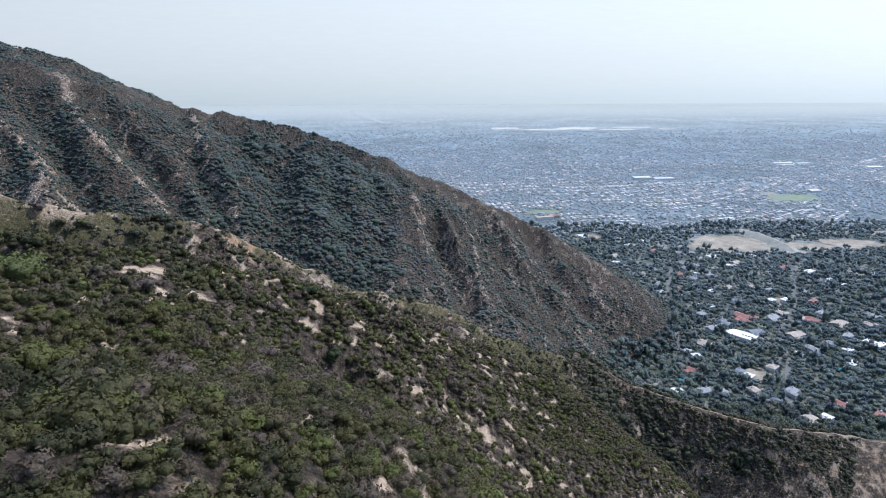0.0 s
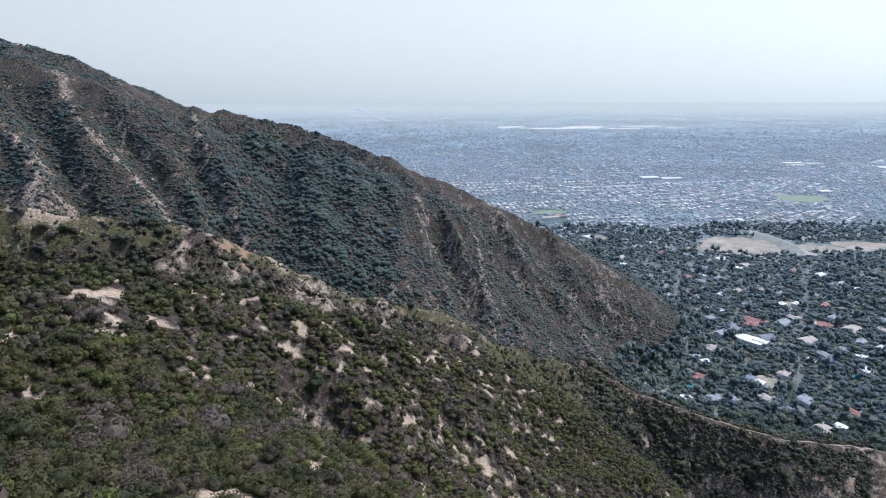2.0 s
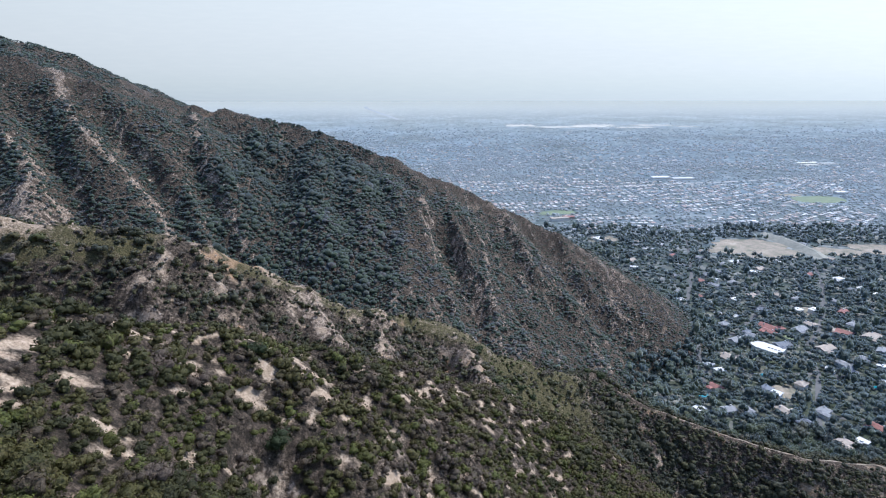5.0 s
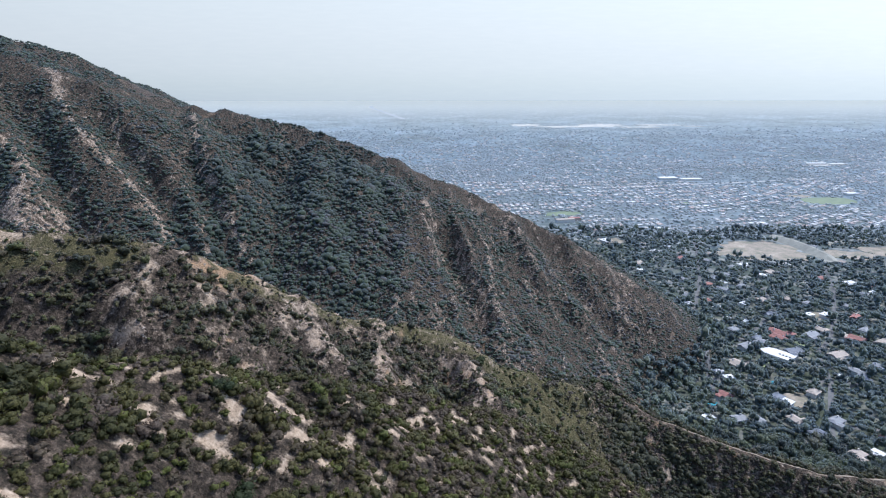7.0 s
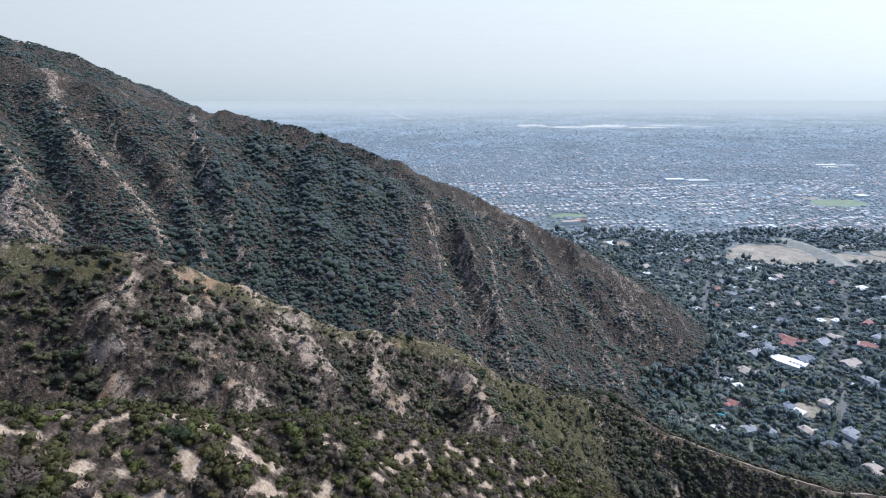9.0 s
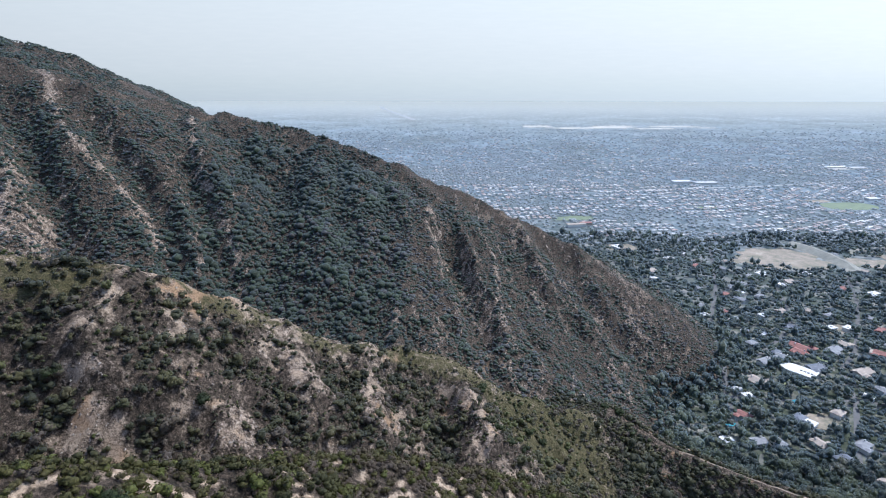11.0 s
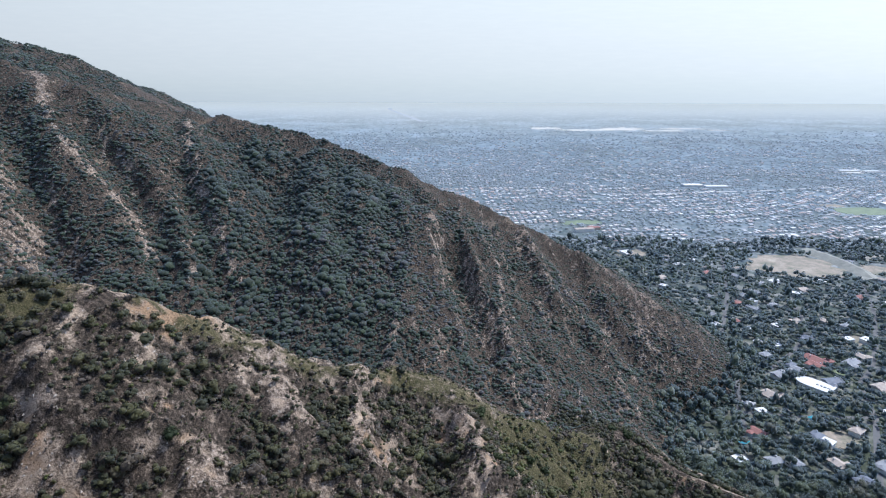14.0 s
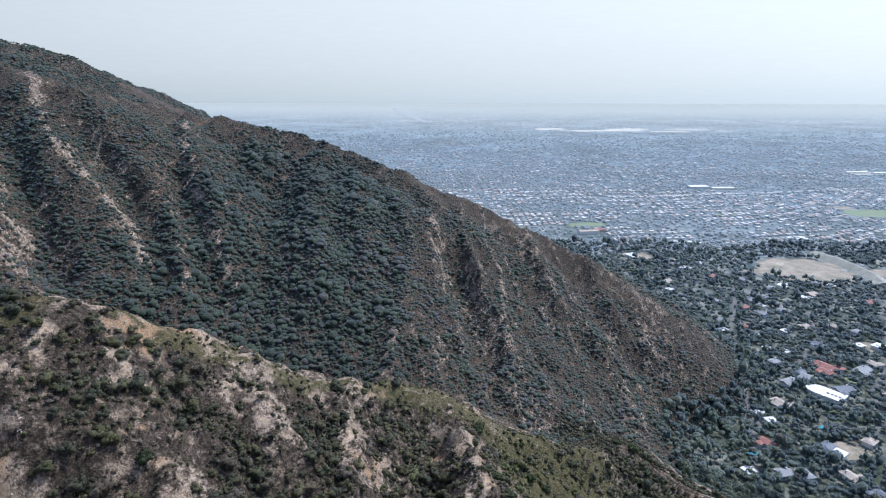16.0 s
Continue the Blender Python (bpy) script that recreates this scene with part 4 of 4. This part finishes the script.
ribbon("highway", [(-470, 4100), (-440, 3900), (-330, 3500), (-181, 2973)], 26, .6, concrete, "pale curving highway far out on the plain", "road", 0, 40)
ribbon("road", [(1040, 1400), (1250, 1560), (1600, 1830), (2100, 2250)], 12, .5, concrete, "pale straight road far out on the plain", "road", 0, 41)
ribbon("road", [(300, 1180), (620, 1240), (1000, 1330)], 9, .4, concrete, "pale cross street on the plain", "road", 0, 42)

# embankment of the basin
def embankment(line, high, top, foot):
    verts, faces = [], []
    for k, p in enumerate(line):
        q0, q1 = line[max(0, k - 1)], line[min(len(line) - 1, k + 1)]
        d = Vector((q1[0] - q0[0], q1[1] - q0[1])).normalized()
        h = high * p[2]
        for off, zz in ((-foot, -.2), (-top, h), (top, h), (foot, -.2)):
            verts.append((p[0] - d.y * off, p[1] + d.x * off, zz))
        if k:
            b = 4 * (k - 1)
            faces += [(b + c, b + c + 1, b + c + 5, b + c + 4) for c in range(3)]
    faces += [(3, 2, 1, 0), tuple(len(verts) - 4 + c for c in range(4))]
    return mesh_from("embankment", verts, faces)


tagged(part("embankment", embankment([(478, 812, .7), (486, 780, 1), (492, 745, 1), (494, 715, .9), (490, 690, .5)], 6, 1.6, 12), bank_grass),
       "grey graded earth dam beside a sandy basin", "dam", kind="structure")
tagged(part("embankment", embankment([(530, 775, .7), (600, 790, .9), (690, 790, .7)], 4, 2, 9), bank_grass),
       "low grey bank behind pale lots", "dam", kind="structure")


# ---- houses ----
def box(bm, x0, x1, y0, y1, z0, z1):
    vs = [bm.verts.new(p) for p in ((x0, y0, z0), (x1, y0, z0), (x1, y1, z0), (x0, y1, z0), (x0, y0, z1), (x1, y0, z1), (x1, y1, z1), (x0, y1, z1))]
    for f in ((3, 2, 1, 0), (4, 5, 6, 7), (0, 1, 5, 4), (1, 2, 6, 5), (2, 3, 7, 6), (3, 0, 4, 7)):
        bm.faces.new([vs[i] for i in f])


def finish(bm, name):
    bm.normal_update()
    me = bpy.data.meshes.new(name)
    bm.to_mesh(me)
    bm.free()
    return me


def hip_roof(w, d, z, rise, eave, inset):
    """A hipped or, with no inset, gabled roof slab with a thickness."""
    bm = bmesh.new()
    a, b = w / 2 + eave, d / 2 + eave
    low = [bm.verts.new(p) for p in ((-a, -b, z), (a, -b, z), (a, b, z), (-a, b, z))]
    mid_ = [bm.verts.new(p) for p in ((-a, -b, z + .25), (a, -b, z + .25), (a, b, z + .25), (-a, b, z + .25))]
    r0, r1 = bm.verts.new((-a + inset, 0, z + .25 + rise)), bm.verts.new((a - inset, 0, z + .25 + rise))
    bm.faces.new(low[::-1])
    for i in range(4):
        bm.faces.new((low[i], low[(i + 1) % 4], mid_[(i + 1) % 4], mid_[i]))
    bm.faces.new((mid_[0], mid_[1], r1, r0))
    bm.faces.new((mid_[2], mid_[3], r0, r1))
    bm.faces.new((mid_[1], mid_[2], r1))
    bm.faces.new((mid_[3], mid_[0], r0))
    return finish(bm, "roof")


def flat_roof(w, d, z):
    bm = bmesh.new()
    box(bm, -w / 2 - .4, w / 2 + .4, -d / 2 - .4, d / 2 + .4, z, z + .35)
    box(bm, -w / 5, -w / 5 + 1.6, -.8, .8, z + .35, z + 1.2)
    return finish(bm, "roof")


pane_bm = bmesh.new()
box(pane_bm, -.75, .75, -.06, .06, -.6, .6)
PANE = finish(pane_bm, "window")
frame_bm = bmesh.new()
for fx0, fx1, fz0, fz1 in ((-.87, -.75, -.72, .72), (.75, .87, -.72, .72), (-.75, .75, -.72, -.6), (-.75, .75, .6, .72)):
    box(frame_bm, fx0, fx1, -.1, .1, fz0, fz1)
FRAME = finish(frame_bm, "window_frame")
door_bm = bmesh.new()
box(door_bm, -.5, .5, -.06, .06, 0, 2.1)
DOOR = finish(door_bm, "door")


def house(px, py, w, roof, label, rng_, flat=False, wing=True):
    w *= .86
    d = max(6.5, w * rng_.uniform(.5, .75))
    tall = rng_.uniform(2.8, 3.4) if w < 18 else 4.5
    root = new("house")
    bm = bmesh.new()
    box(bm, -w / 2, w / 2, -d / 2, d / 2, -.3, tall)
    if wing:
        box(bm, -w / 2 + .01, -w / 2 + w * .4, -d / 2 - d * .45, -d / 2 - .002, -.3, tall - .02)
    part("wall", finish(bm, "wall"), stucco, root)
    if flat:
        part("roof", flat_roof(w, d, tall), roof, root)
    else:
        inset = 0.0 if rng_.random() < .4 else d * .4
        part("roof", hip_roof(w, d, tall, d * .2, .6, inset), roof, root)
    if wing:
        ww, wd = w * .4, d * .6
        r = part("roof", flat_roof(ww, wd, tall - .1) if flat else hip_roof(wd, ww, tall - .1, ww * .2, .5, ww * .4), roof, root)
        r.matrix_basis = pose(-w * .3, -d / 2 - d * .2, 0, 0, 0, 0 if flat else 90)
    if not flat:
        bm = bmesh.new()
        box(bm, w * .22, w * .22 + .8, d * .12, d * .12 + .8, tall, tall + d * .2 + 1.0)
        part("chimney", finish(bm, "chimney"), stucco, root)
    for s in (-1, 1):
        for k in range(max(2, int(w / 5))):
            fx = -w / 2 + w * (k + .5) / max(2, int(w / 5))
            if s < 0 and wing and fx < -w * .05:
                continue
            if s < 0 and k == max(2, int(w / 5)) - 1:
                part("door", DOOR, wood_door, root).matrix_basis = pose(fx, -d / 2 - .03, 0)
                continue
            wf = part("window", PANE, dark_glass, root)
            wf.matrix_basis = pose(fx, s * (d / 2 + .03), 1.6)
            part("window_frame", FRAME, white_roof, wf)
    root.matrix_basis = pose(px, py, 0.15, 0, 0, rng_.choice((20, 28, 35, -60, -65, 110, 118)) + rng_.uniform(-8, 8))
    return tagged(root, label, "house", "houses among the trees below the ridge")


hr = random.Random(11)
WHITE = [(387, 418, 21), (356, 407, 10), (342, 386, 14), (218, 413, 11), (247, 367, 11), (373, 524, 14), (358, 525, 10), (260, 314, 9), (269, 307, 11),
         (274, 516, 9), (287, 510, 9), (315, 615, 11), (308, 552, 10), (370, 680, 19), (456, 614, 21), (462, 583, 12), (466, 564, 11), (522, 601, 13),
         (533, 596, 9), (252, 554, 9), (182, 347, 9), (310, 402, 10), (372, 639, 13), (230, 790, 20), (222, 402, 10)]
RED = [(235, 482, 10), (291, 323, 12), (308, 307, 11), (296, 610, 10), (274, 563, 10), (367, 470, 14), (434, 630, 12), (207, 376, 11), (305, 482, 20), (300, 474, 14)]
GREY = [(297, 446, 16), (331, 478, 16), (281, 465, 13), (279, 473, 10), (375, 433, 12), (327, 411, 13), (326, 403, 11), (350, 419, 10), (267, 343, 12),
        (247, 328, 11), (202, 346, 10), (214, 344, 9), (322, 525, 11), (330, 641, 13), (306, 595, 14), (311, 631, 10), (350, 668, 13), (431, 477, 12), (243, 373, 11)]
TAN = [(330, 439, 17), (385, 461, 19), (360, 475, 11), (347, 490, 11), (256, 306, 11), (274, 380, 10), (330, 564, 11), (413, 457, 11), (240, 344, 11),
       (386, 652, 12), (479, 588, 11), (348, 723, 11)]
HOUSES = [(*h[:2], h[2] * .8, white_roof, "pale stucco house with a flat white roof", True) for h in WHITE]
HOUSES += [(*h, red_roof, "stucco house with a red tile roof", False) for h in RED]
HOUSES += [(*h, slate_roof if i % 3 == 0 else grey_roof, "stucco house with a grey shingle roof", False) for i, h in enumerate(GREY)]
HOUSES += [(*h, tan_roof, "stucco house with a tan shingle roof", False) for h in TAN]
taken = []
for hx, hy, hw, mat, lab, fl in HOUSES:
    house(hx, hy, hw, mat, lab, hr, fl, hw > 10)
    taken.append((hx, hy, hw * .55))
# more roofs between the trees, along the streets
for k in range(230):
    hx, hy = hr.uniform(230, 760), hr.uniform(330, 800)
    if not (hx < .72 * (hy + 30) + 20) or any(math.hypot(hx - a, hy - b) < c + (13 if hy < 500 else 7.5) for a, b, c in taken) or hx < 200 + (hy - 330) * .1:
        continue
    if any(abs(hx - l[0]) < l[2] + 10 and abs(hy - l[1]) < l[3] + 10 for l in LOTS):
        continue
    if min(float(away(np.array([hx]), np.array([hy]), s)[0]) for s in STREETS) < 11 or float(height(np.array([hx]), np.array([hy]))[0]) > .3:
        continue
    c = hr.random() * (1.0 if hy > 500 else .9)
    mat, lab = ((grey_roof, "stucco house with a grey shingle roof") if c < .45 else (tan_roof, "stucco house with a tan shingle roof") if c < .75
                else (white_roof, "pale stucco house with a flat white roof") if c < .9 else (red_roof, "stucco house with a red tile roof"))
    hw = hr.uniform(10, 17) if hy < 500 else hr.uniform(8, 12.5)
    house(hx, hy, hw, mat, lab, hr, c >= .75 and c < .9, hw > 12)
    taken.append((hx, hy, hw * .6))

# the large white roof: a rounded end and a straight hall
def school():
    root = new("school")
    shape = [(12, -7), (12, 7), (-4, 7)] + [(-4 - 9 * math.sin(a), 7 * math.cos(a)) for a in np.linspace(.15, math.pi - .15, 14)] + [(-4, -7)]
    for nm, z0, z1, grow, mat in (("wall", -.3, 3.2, 1.0, stucco), ("roof", 3.2, 3.6, 1.05, white_roof)):
        n = len(shape)
        v = [(px * grow, py * grow, z0) for px, py in shape] + [(px * grow, py * grow, z1) for px, py in shape]
        f = [tuple(range(n))[::1], tuple(range(2 * n - 1, n - 1, -1))] + [(i, i + n, (i + 1) % n + n, (i + 1) % n) for i in range(n)]
        part(nm, mesh_from(nm, v, f), mat, root)
    for k in range(4):
        bm = bmesh.new()
        box(bm, 1 + 2.6 * k, 2.6 + 2.6 * k, -1 - .5, 0, 3.6, 4.1)
        part("skylight", finish(bm, "skylight"), grey_roof, root, "small grey rooftop unit")
    root.matrix_basis = pose(281, 441, 0.1, 0, 0, -50)
    tagged(root, "large white-roofed hall with one rounded end", "school")
    taken.append((281, 441, 15))


school()


def long_hall(px, py, w, d, h, turn, roof, label):
    root = new("hall")
    bm = bmesh.new()
    box(bm, -w / 2, w / 2, -d / 2, d / 2, -.3, h)
    part("wall", finish(bm, "wall"), stucco if roof is not red_roof else tan_roof, root)
    bm = bmesh.new()
    box(bm, -w / 2 - .3, w / 2 + .3, -d / 2 - .3, d / 2 + .3, h, h + .5)
    part("roof", finish(bm, "roof"), roof, root)
    root.matrix_basis = pose(px, py, 0, 0, 0, turn)
    taken.append((px, py, w * .5))
    return tagged(root, label, "hall", "large flat halls on the plain")


for h in ((500, 1285, 40, 18, 4, 4), (545, 1270, 46, 14, 4, 4), (960, 1500, 50, 14, 3, 2), (1010, 1490, 40, 12, 3, 2),
          (790, 1110, 22, 12, 4, 6), (1150, 1420, 40, 20, 3, 0)):
    long_hall(*h, white_roof, "long flat-roofed pale hall on the plain")

for px, py in ((256, 399), (195, 369), (330, 378), (306, 455)):
    sheet("swimming_pool", px, py, 4, 2.2, .4, .22, pool_water, "small turquoise garden swimming pool", "pool", int(px), .06, kind="")

long_hall(197, 903, 30, 9, 4.5, 12, tan_roof, "long tan-roofed school hall behind the ridge")
long_hall(214, 914, 18, 8, 4, 12, red_roof, "low hall with a red tile roof")

# rows of small houses out on the plain
def rows_of_houses():
    r = np.random.default_rng(19)
    ang = radians(14)
    ca, sa = math.cos(ang), math.sin(ang)
    u, v = np.meshgrid(np.arange(-900, 3200, 10.5), np.arange(700, 3400, 16.0))
    v = v + np.where(np.round((v - 700) / 16) % 2 == 0, 2.5, -2.5)
    u, v = u.ravel() + r.uniform(-1.6, 1.6, u.size), v.ravel() + r.uniform(-2.6, 2.6, v.size)
    block = (np.floor(u / 10.5) % 11 != 0)
    x, y = ca * u - sa * v * .25, sa * u * .55 + v + smooth(450, 1000, u) * (u - 450) * .5
    keep = block & (y > 815) & (y < 2900) & in_view(x, y, .88, 40) & (r.uniform(size=len(x)) < np.where(y < 1250, .74, .22 * smooth(2300, 1250, y)) * smooth(.40, .52, fbm(x / 150, y / 90, 121, 3) + .06))
    keep &= height(x, y) < .2
    for a, b, c in taken[-60:]:
        keep &= np.hypot(x - a, y - b) > c + 8
    for l in LOTS + [(715, 1058, 52, 34), (700, 2590, 420, 70), (720, 790, 50, 16), (684, 1100, 20, 12), (205, 960, 34, 14)]:
        keep &= (np.abs(x - l[0]) > l[2] + 6) | (np.abs(y - l[1]) > l[3] + 6)
    # a belt of trees before the houses
    keep &= (y > 838 + .06 * (x - 300) + 70 * (fbm(x / 70, y / 200, 123, 2) - .5))
    return x[keep], y[keep], r


hx, hy, r = rows_of_houses()
n = len(hx)
w, d, tall = r.uniform(2.0, 4.1, n), r.uniform(2.2, 3.8, n), r.uniform(1.7, 2.4, n)
rise = d * r.uniform(.06, .25, n)
t = radians(14) + (r.uniform(size=n) < .3) * math.pi / 2 + r.normal(0, .06, n)
c, s = np.cos(t), np.sin(t)


def corner(sx, sy, z, grow=1.0):
    px, py = sx * w * grow, sy * d * grow
    return np.stack([hx + c * px - s * py, hy + s * px + c * py, z], -1)


zero = np.zeros(n) - .2
B = [corner(sx, sy, zero) for sx, sy in ((-1, -1), (1, -1), (1, 1), (-1, 1))]
T = [corner(sx, sy, tall) for sx, sy in ((-1, -1), (1, -1), (1, 1), (-1, 1))]
E_ = [corner(sx, sy, tall + .02, 1.08) for sx, sy in ((-1, -1), (1, -1), (1, 1), (-1, 1))]
R0, R1 = corner(-.7, 0, tall + rise), corner(.7, 0, tall + rise)
wall_t = [q for i in range(4) for q in (B[i], B[(i + 1) % 4], T[(i + 1) % 4], B[i], T[(i + 1) % 4], T[i])]
roof_t = [E_[0], E_[1], R1, E_[0], R1, R0, E_[2], E_[3], R0, E_[2], R0, R1, E_[1], E_[2], R1, E_[3], E_[0], R0]


def roofs_material():
    m, nt, b, _ = node_material("suburb_roofs")
    tone = attribute(nt, "tone").outputs["Fac"]
    col = ramp(nt, tone, [(0.0, (0.17, 0.17, 0.18)), (0.3, (0.27, 0.24, 0.22)), (0.5, (0.46, 0.31, 0.25)), (0.62, (0.52, 0.45, 0.40)), (0.85, (0.62, 0.61, 0.60)), (1.0, (0.80, 0.80, 0.80))])
    link(nt, mix(nt, 1.0, col, ramp(nt, noise_node(nt, .3), [(.3, (.8, .8, .8)), (.7, (1.1, 1.1, 1.1))]), "MULTIPLY"), b.inputs["Base Color"])
    b.inputs["Roughness"].default_value = 0.8
    # bluish sheen lays imitated haze over the roofs
    haze_sheen(b, 0.4, tint=(0.85, 0.92, 1.0))
    return m


tone = np.clip(.36 + .58 * r.uniform(size=n) + .2 * (r.uniform(size=n) > .88), 0, 1)
tagged(part("suburb_walls", tri_mesh("suburb_walls", np.stack(wall_t, 1).reshape(-1, 3), np.repeat(tone, 24)), stucco), "pale walls of many small houses in rows", "houses", kind="stuff")
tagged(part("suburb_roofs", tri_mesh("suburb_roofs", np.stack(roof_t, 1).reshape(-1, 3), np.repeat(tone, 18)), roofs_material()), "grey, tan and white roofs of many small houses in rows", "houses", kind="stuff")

# ---- trees of the town ----
rng = np.random.default_rng(23)


def clear(x, y, pad):
    ok = np.ones(len(x), bool)
    for a, b, cc in taken:
        ok &= np.hypot(x - a, y - b) > cc + pad
    for l in LOTS:
        ok &= np.abs((x - l[0]) / (l[2] + pad + 3)) ** 3 + np.abs((y - l[1]) / (l[3] + pad + 3)) ** 3 > 1
    for a, b, ra, rb in ((715, 1058, 48, 30), (455, 1040, 18, 9), (720, 790, 50, 16), (318, 468, 6, 4), (684, 1100, 18, 10), (205, 960, 30, 12)):
        ok &= ((x - a) / (ra + pad)) ** 2 + ((y - b) / (rb + pad)) ** 2 > 1
    ok &= away(x, y, [(478, 812), (492, 745), (490, 690)]) > 16
    return ok


tree_kinds = [crown(600 + k, 3, 24, .30, 1.15, .2, .86, .6, .35) for k in range(8)]
plain_kinds = [crown(700 + k, 1, 0, .45, 1.1, .05, 1.05, .8, .9) for k in range(10)]
x, y = places(rng, 60000, 60, 1100, 262, 860)
k = spread(x, y, 4.6)
x, y = x[k], y[k]
z = height(x, y)
street = np.min([away(x, y, s_) for s_ in STREETS], axis=0)
keep = in_view(x, y, .88, 40) & (z < 14) & clear(x, y, -2.2) & (street > 1.2) & (rng.uniform(size=len(x)) < .90 - .34 * smooth(520, 640, y)) & (y > 262 + np.clip(150 - x, 0, 100) * .9) & (y < 815 + 80 * fbm(x / 60, y / 200, 125, 2))
x, y, z = x[keep], y[keep], z[keep]
size = rng.uniform(2.0, 4.3, len(x)) * (1 + .5 * (rng.uniform(size=len(x)) > .86))
order = np.argsort(y + .2 * x)
mine, rest = order[:300], order[300:]
tone = np.clip(rng.beta(1.6, 2.2, len(x)) + .25 * (fbm(x / 40, y / 40, 131, 2) - .5) + .5 * smooth(55, 20, np.hypot(x - 178, y - 372)) * rng.uniform(size=len(x)), 0, .96)
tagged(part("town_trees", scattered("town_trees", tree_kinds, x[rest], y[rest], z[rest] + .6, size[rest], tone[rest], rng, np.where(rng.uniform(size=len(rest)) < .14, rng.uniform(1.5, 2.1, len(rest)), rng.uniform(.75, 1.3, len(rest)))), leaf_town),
       "dense dark green oaks and eucalyptus between houses", "trees", kind="stuff")


def trunk_mesh(seed):
    r = random.Random(seed)
    bm = bmesh.new()
    def limb(p, q, r0, r1):
        d = (Vector(q) - Vector(p)).normalized()
        a = d.orthogonal().normalized()
        b = d.cross(a)
        rings = []
        for pos, rad in ((p, r0), (q, r1)):
            rings.append([bm.verts.new(Vector(pos) + a * rad * math.cos(w_) + b * rad * math.sin(w_)) for w_ in (0, 1.05, 2.1, 3.14, 4.19, 5.24)])
        for i in range(6):
            bm.faces.new((rings[0][i], rings[0][(i + 1) % 6], rings[1][(i + 1) % 6], rings[1][i]))
    limb((0, 0, -.1), (0, 0, .45), .09, .065)
    for k_ in range(4):
        a_ = k_ * 1.57 + r.uniform(-.4, .4)
        limb((0, 0, .42), (.4 * math.cos(a_), .4 * math.sin(a_), .85), .05, .02)
    return finish(bm, "trunk")


tree_protos = []
for k in range(8):
    root = new("tree")
    part("trunk", trunk_mesh(k), bark, root)
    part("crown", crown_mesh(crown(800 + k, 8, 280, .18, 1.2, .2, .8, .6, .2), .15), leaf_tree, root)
    tagged(root, "broad dark green tree with a ragged crown", "tree", "trees below the trail ridge")
    tree_protos.append(root)
for n_, i in enumerate(mine):
    m = Matrix.Translation((x[i], y[i], z[i])) @ pose(0, 0, 0, 0, 0, float(rng.uniform(0, 360)))
    s_ = float(size[i])
    ob = tree_protos[n_] if n_ < 8 else copy_thing(tree_protos[n_ % 8], m)
    ob.matrix_basis = m
    ob.scale = (s_, s_, s_ * float(rng.uniform(.85, 1.35)))

# trees on the plain: street and garden trees between the houses, then broad clumps
found = []
for gap_, y0, y1, small, large in ((6.2, 800, 1500, 2.0, 4.0), (11.0, 1480, 2900, 3.5, 6.5)):
    x, y = places(rng, 110000, -700, 2500, y0, y1)
    k = spread(x, y, gap_)
    x, y = x[k], y[k]
    keep = in_view(x, y, .88, 40) & (x > 20 - (y - 985) * .55) & (height(x, y) < .4) & clear(x, y, 2)
    keep &= rng.uniform(size=len(x)) < smooth(2900, 1500, y) ** 1.5
    keep &= rng.uniform(size=len(x)) < (.34 + .66 * smooth(.40, .50, .6 * fbm(x / 150, y / 170, 141, 3) + .4 * fbm(x / 34, y / 60, 143, 2))) * np.where((y > 870) & (y < 1250), .55, 1)
    if y0 < 1000:
        grid = set(zip(np.floor(hx / 8).astype(int).tolist(), np.floor(hy / 8).astype(int).tolist()))
        near_house = np.array([(int(a // 8), int(b // 8)) in grid for a, b in zip(x, y)])
        keep &= ~near_house | (rng.uniform(size=len(x)) < .16)
    keep &= ~((np.abs(x - 700) < 430) & (np.abs(y - 2590) < 70))
    found.append((x[keep], y[keep], rng.uniform(small, large, keep.sum())))
x, y, size = (np.concatenate(q) for q in zip(*found))
tone = np.clip(rng.beta(2, 3, len(x)), 0, 1)
# the larger, farther crowns are flattened to show less shade, imitating haze
tagged(part("plain_trees", scattered("plain_trees", plain_kinds, x, y, np.zeros(len(x)), size, tone, rng, rng.uniform(.45, .9, len(x)) * np.where(size > 4.1, .34, .9)), leaf_hazed),
       "green street and garden trees out on the plain, paled for haze", "trees", kind="stuff")
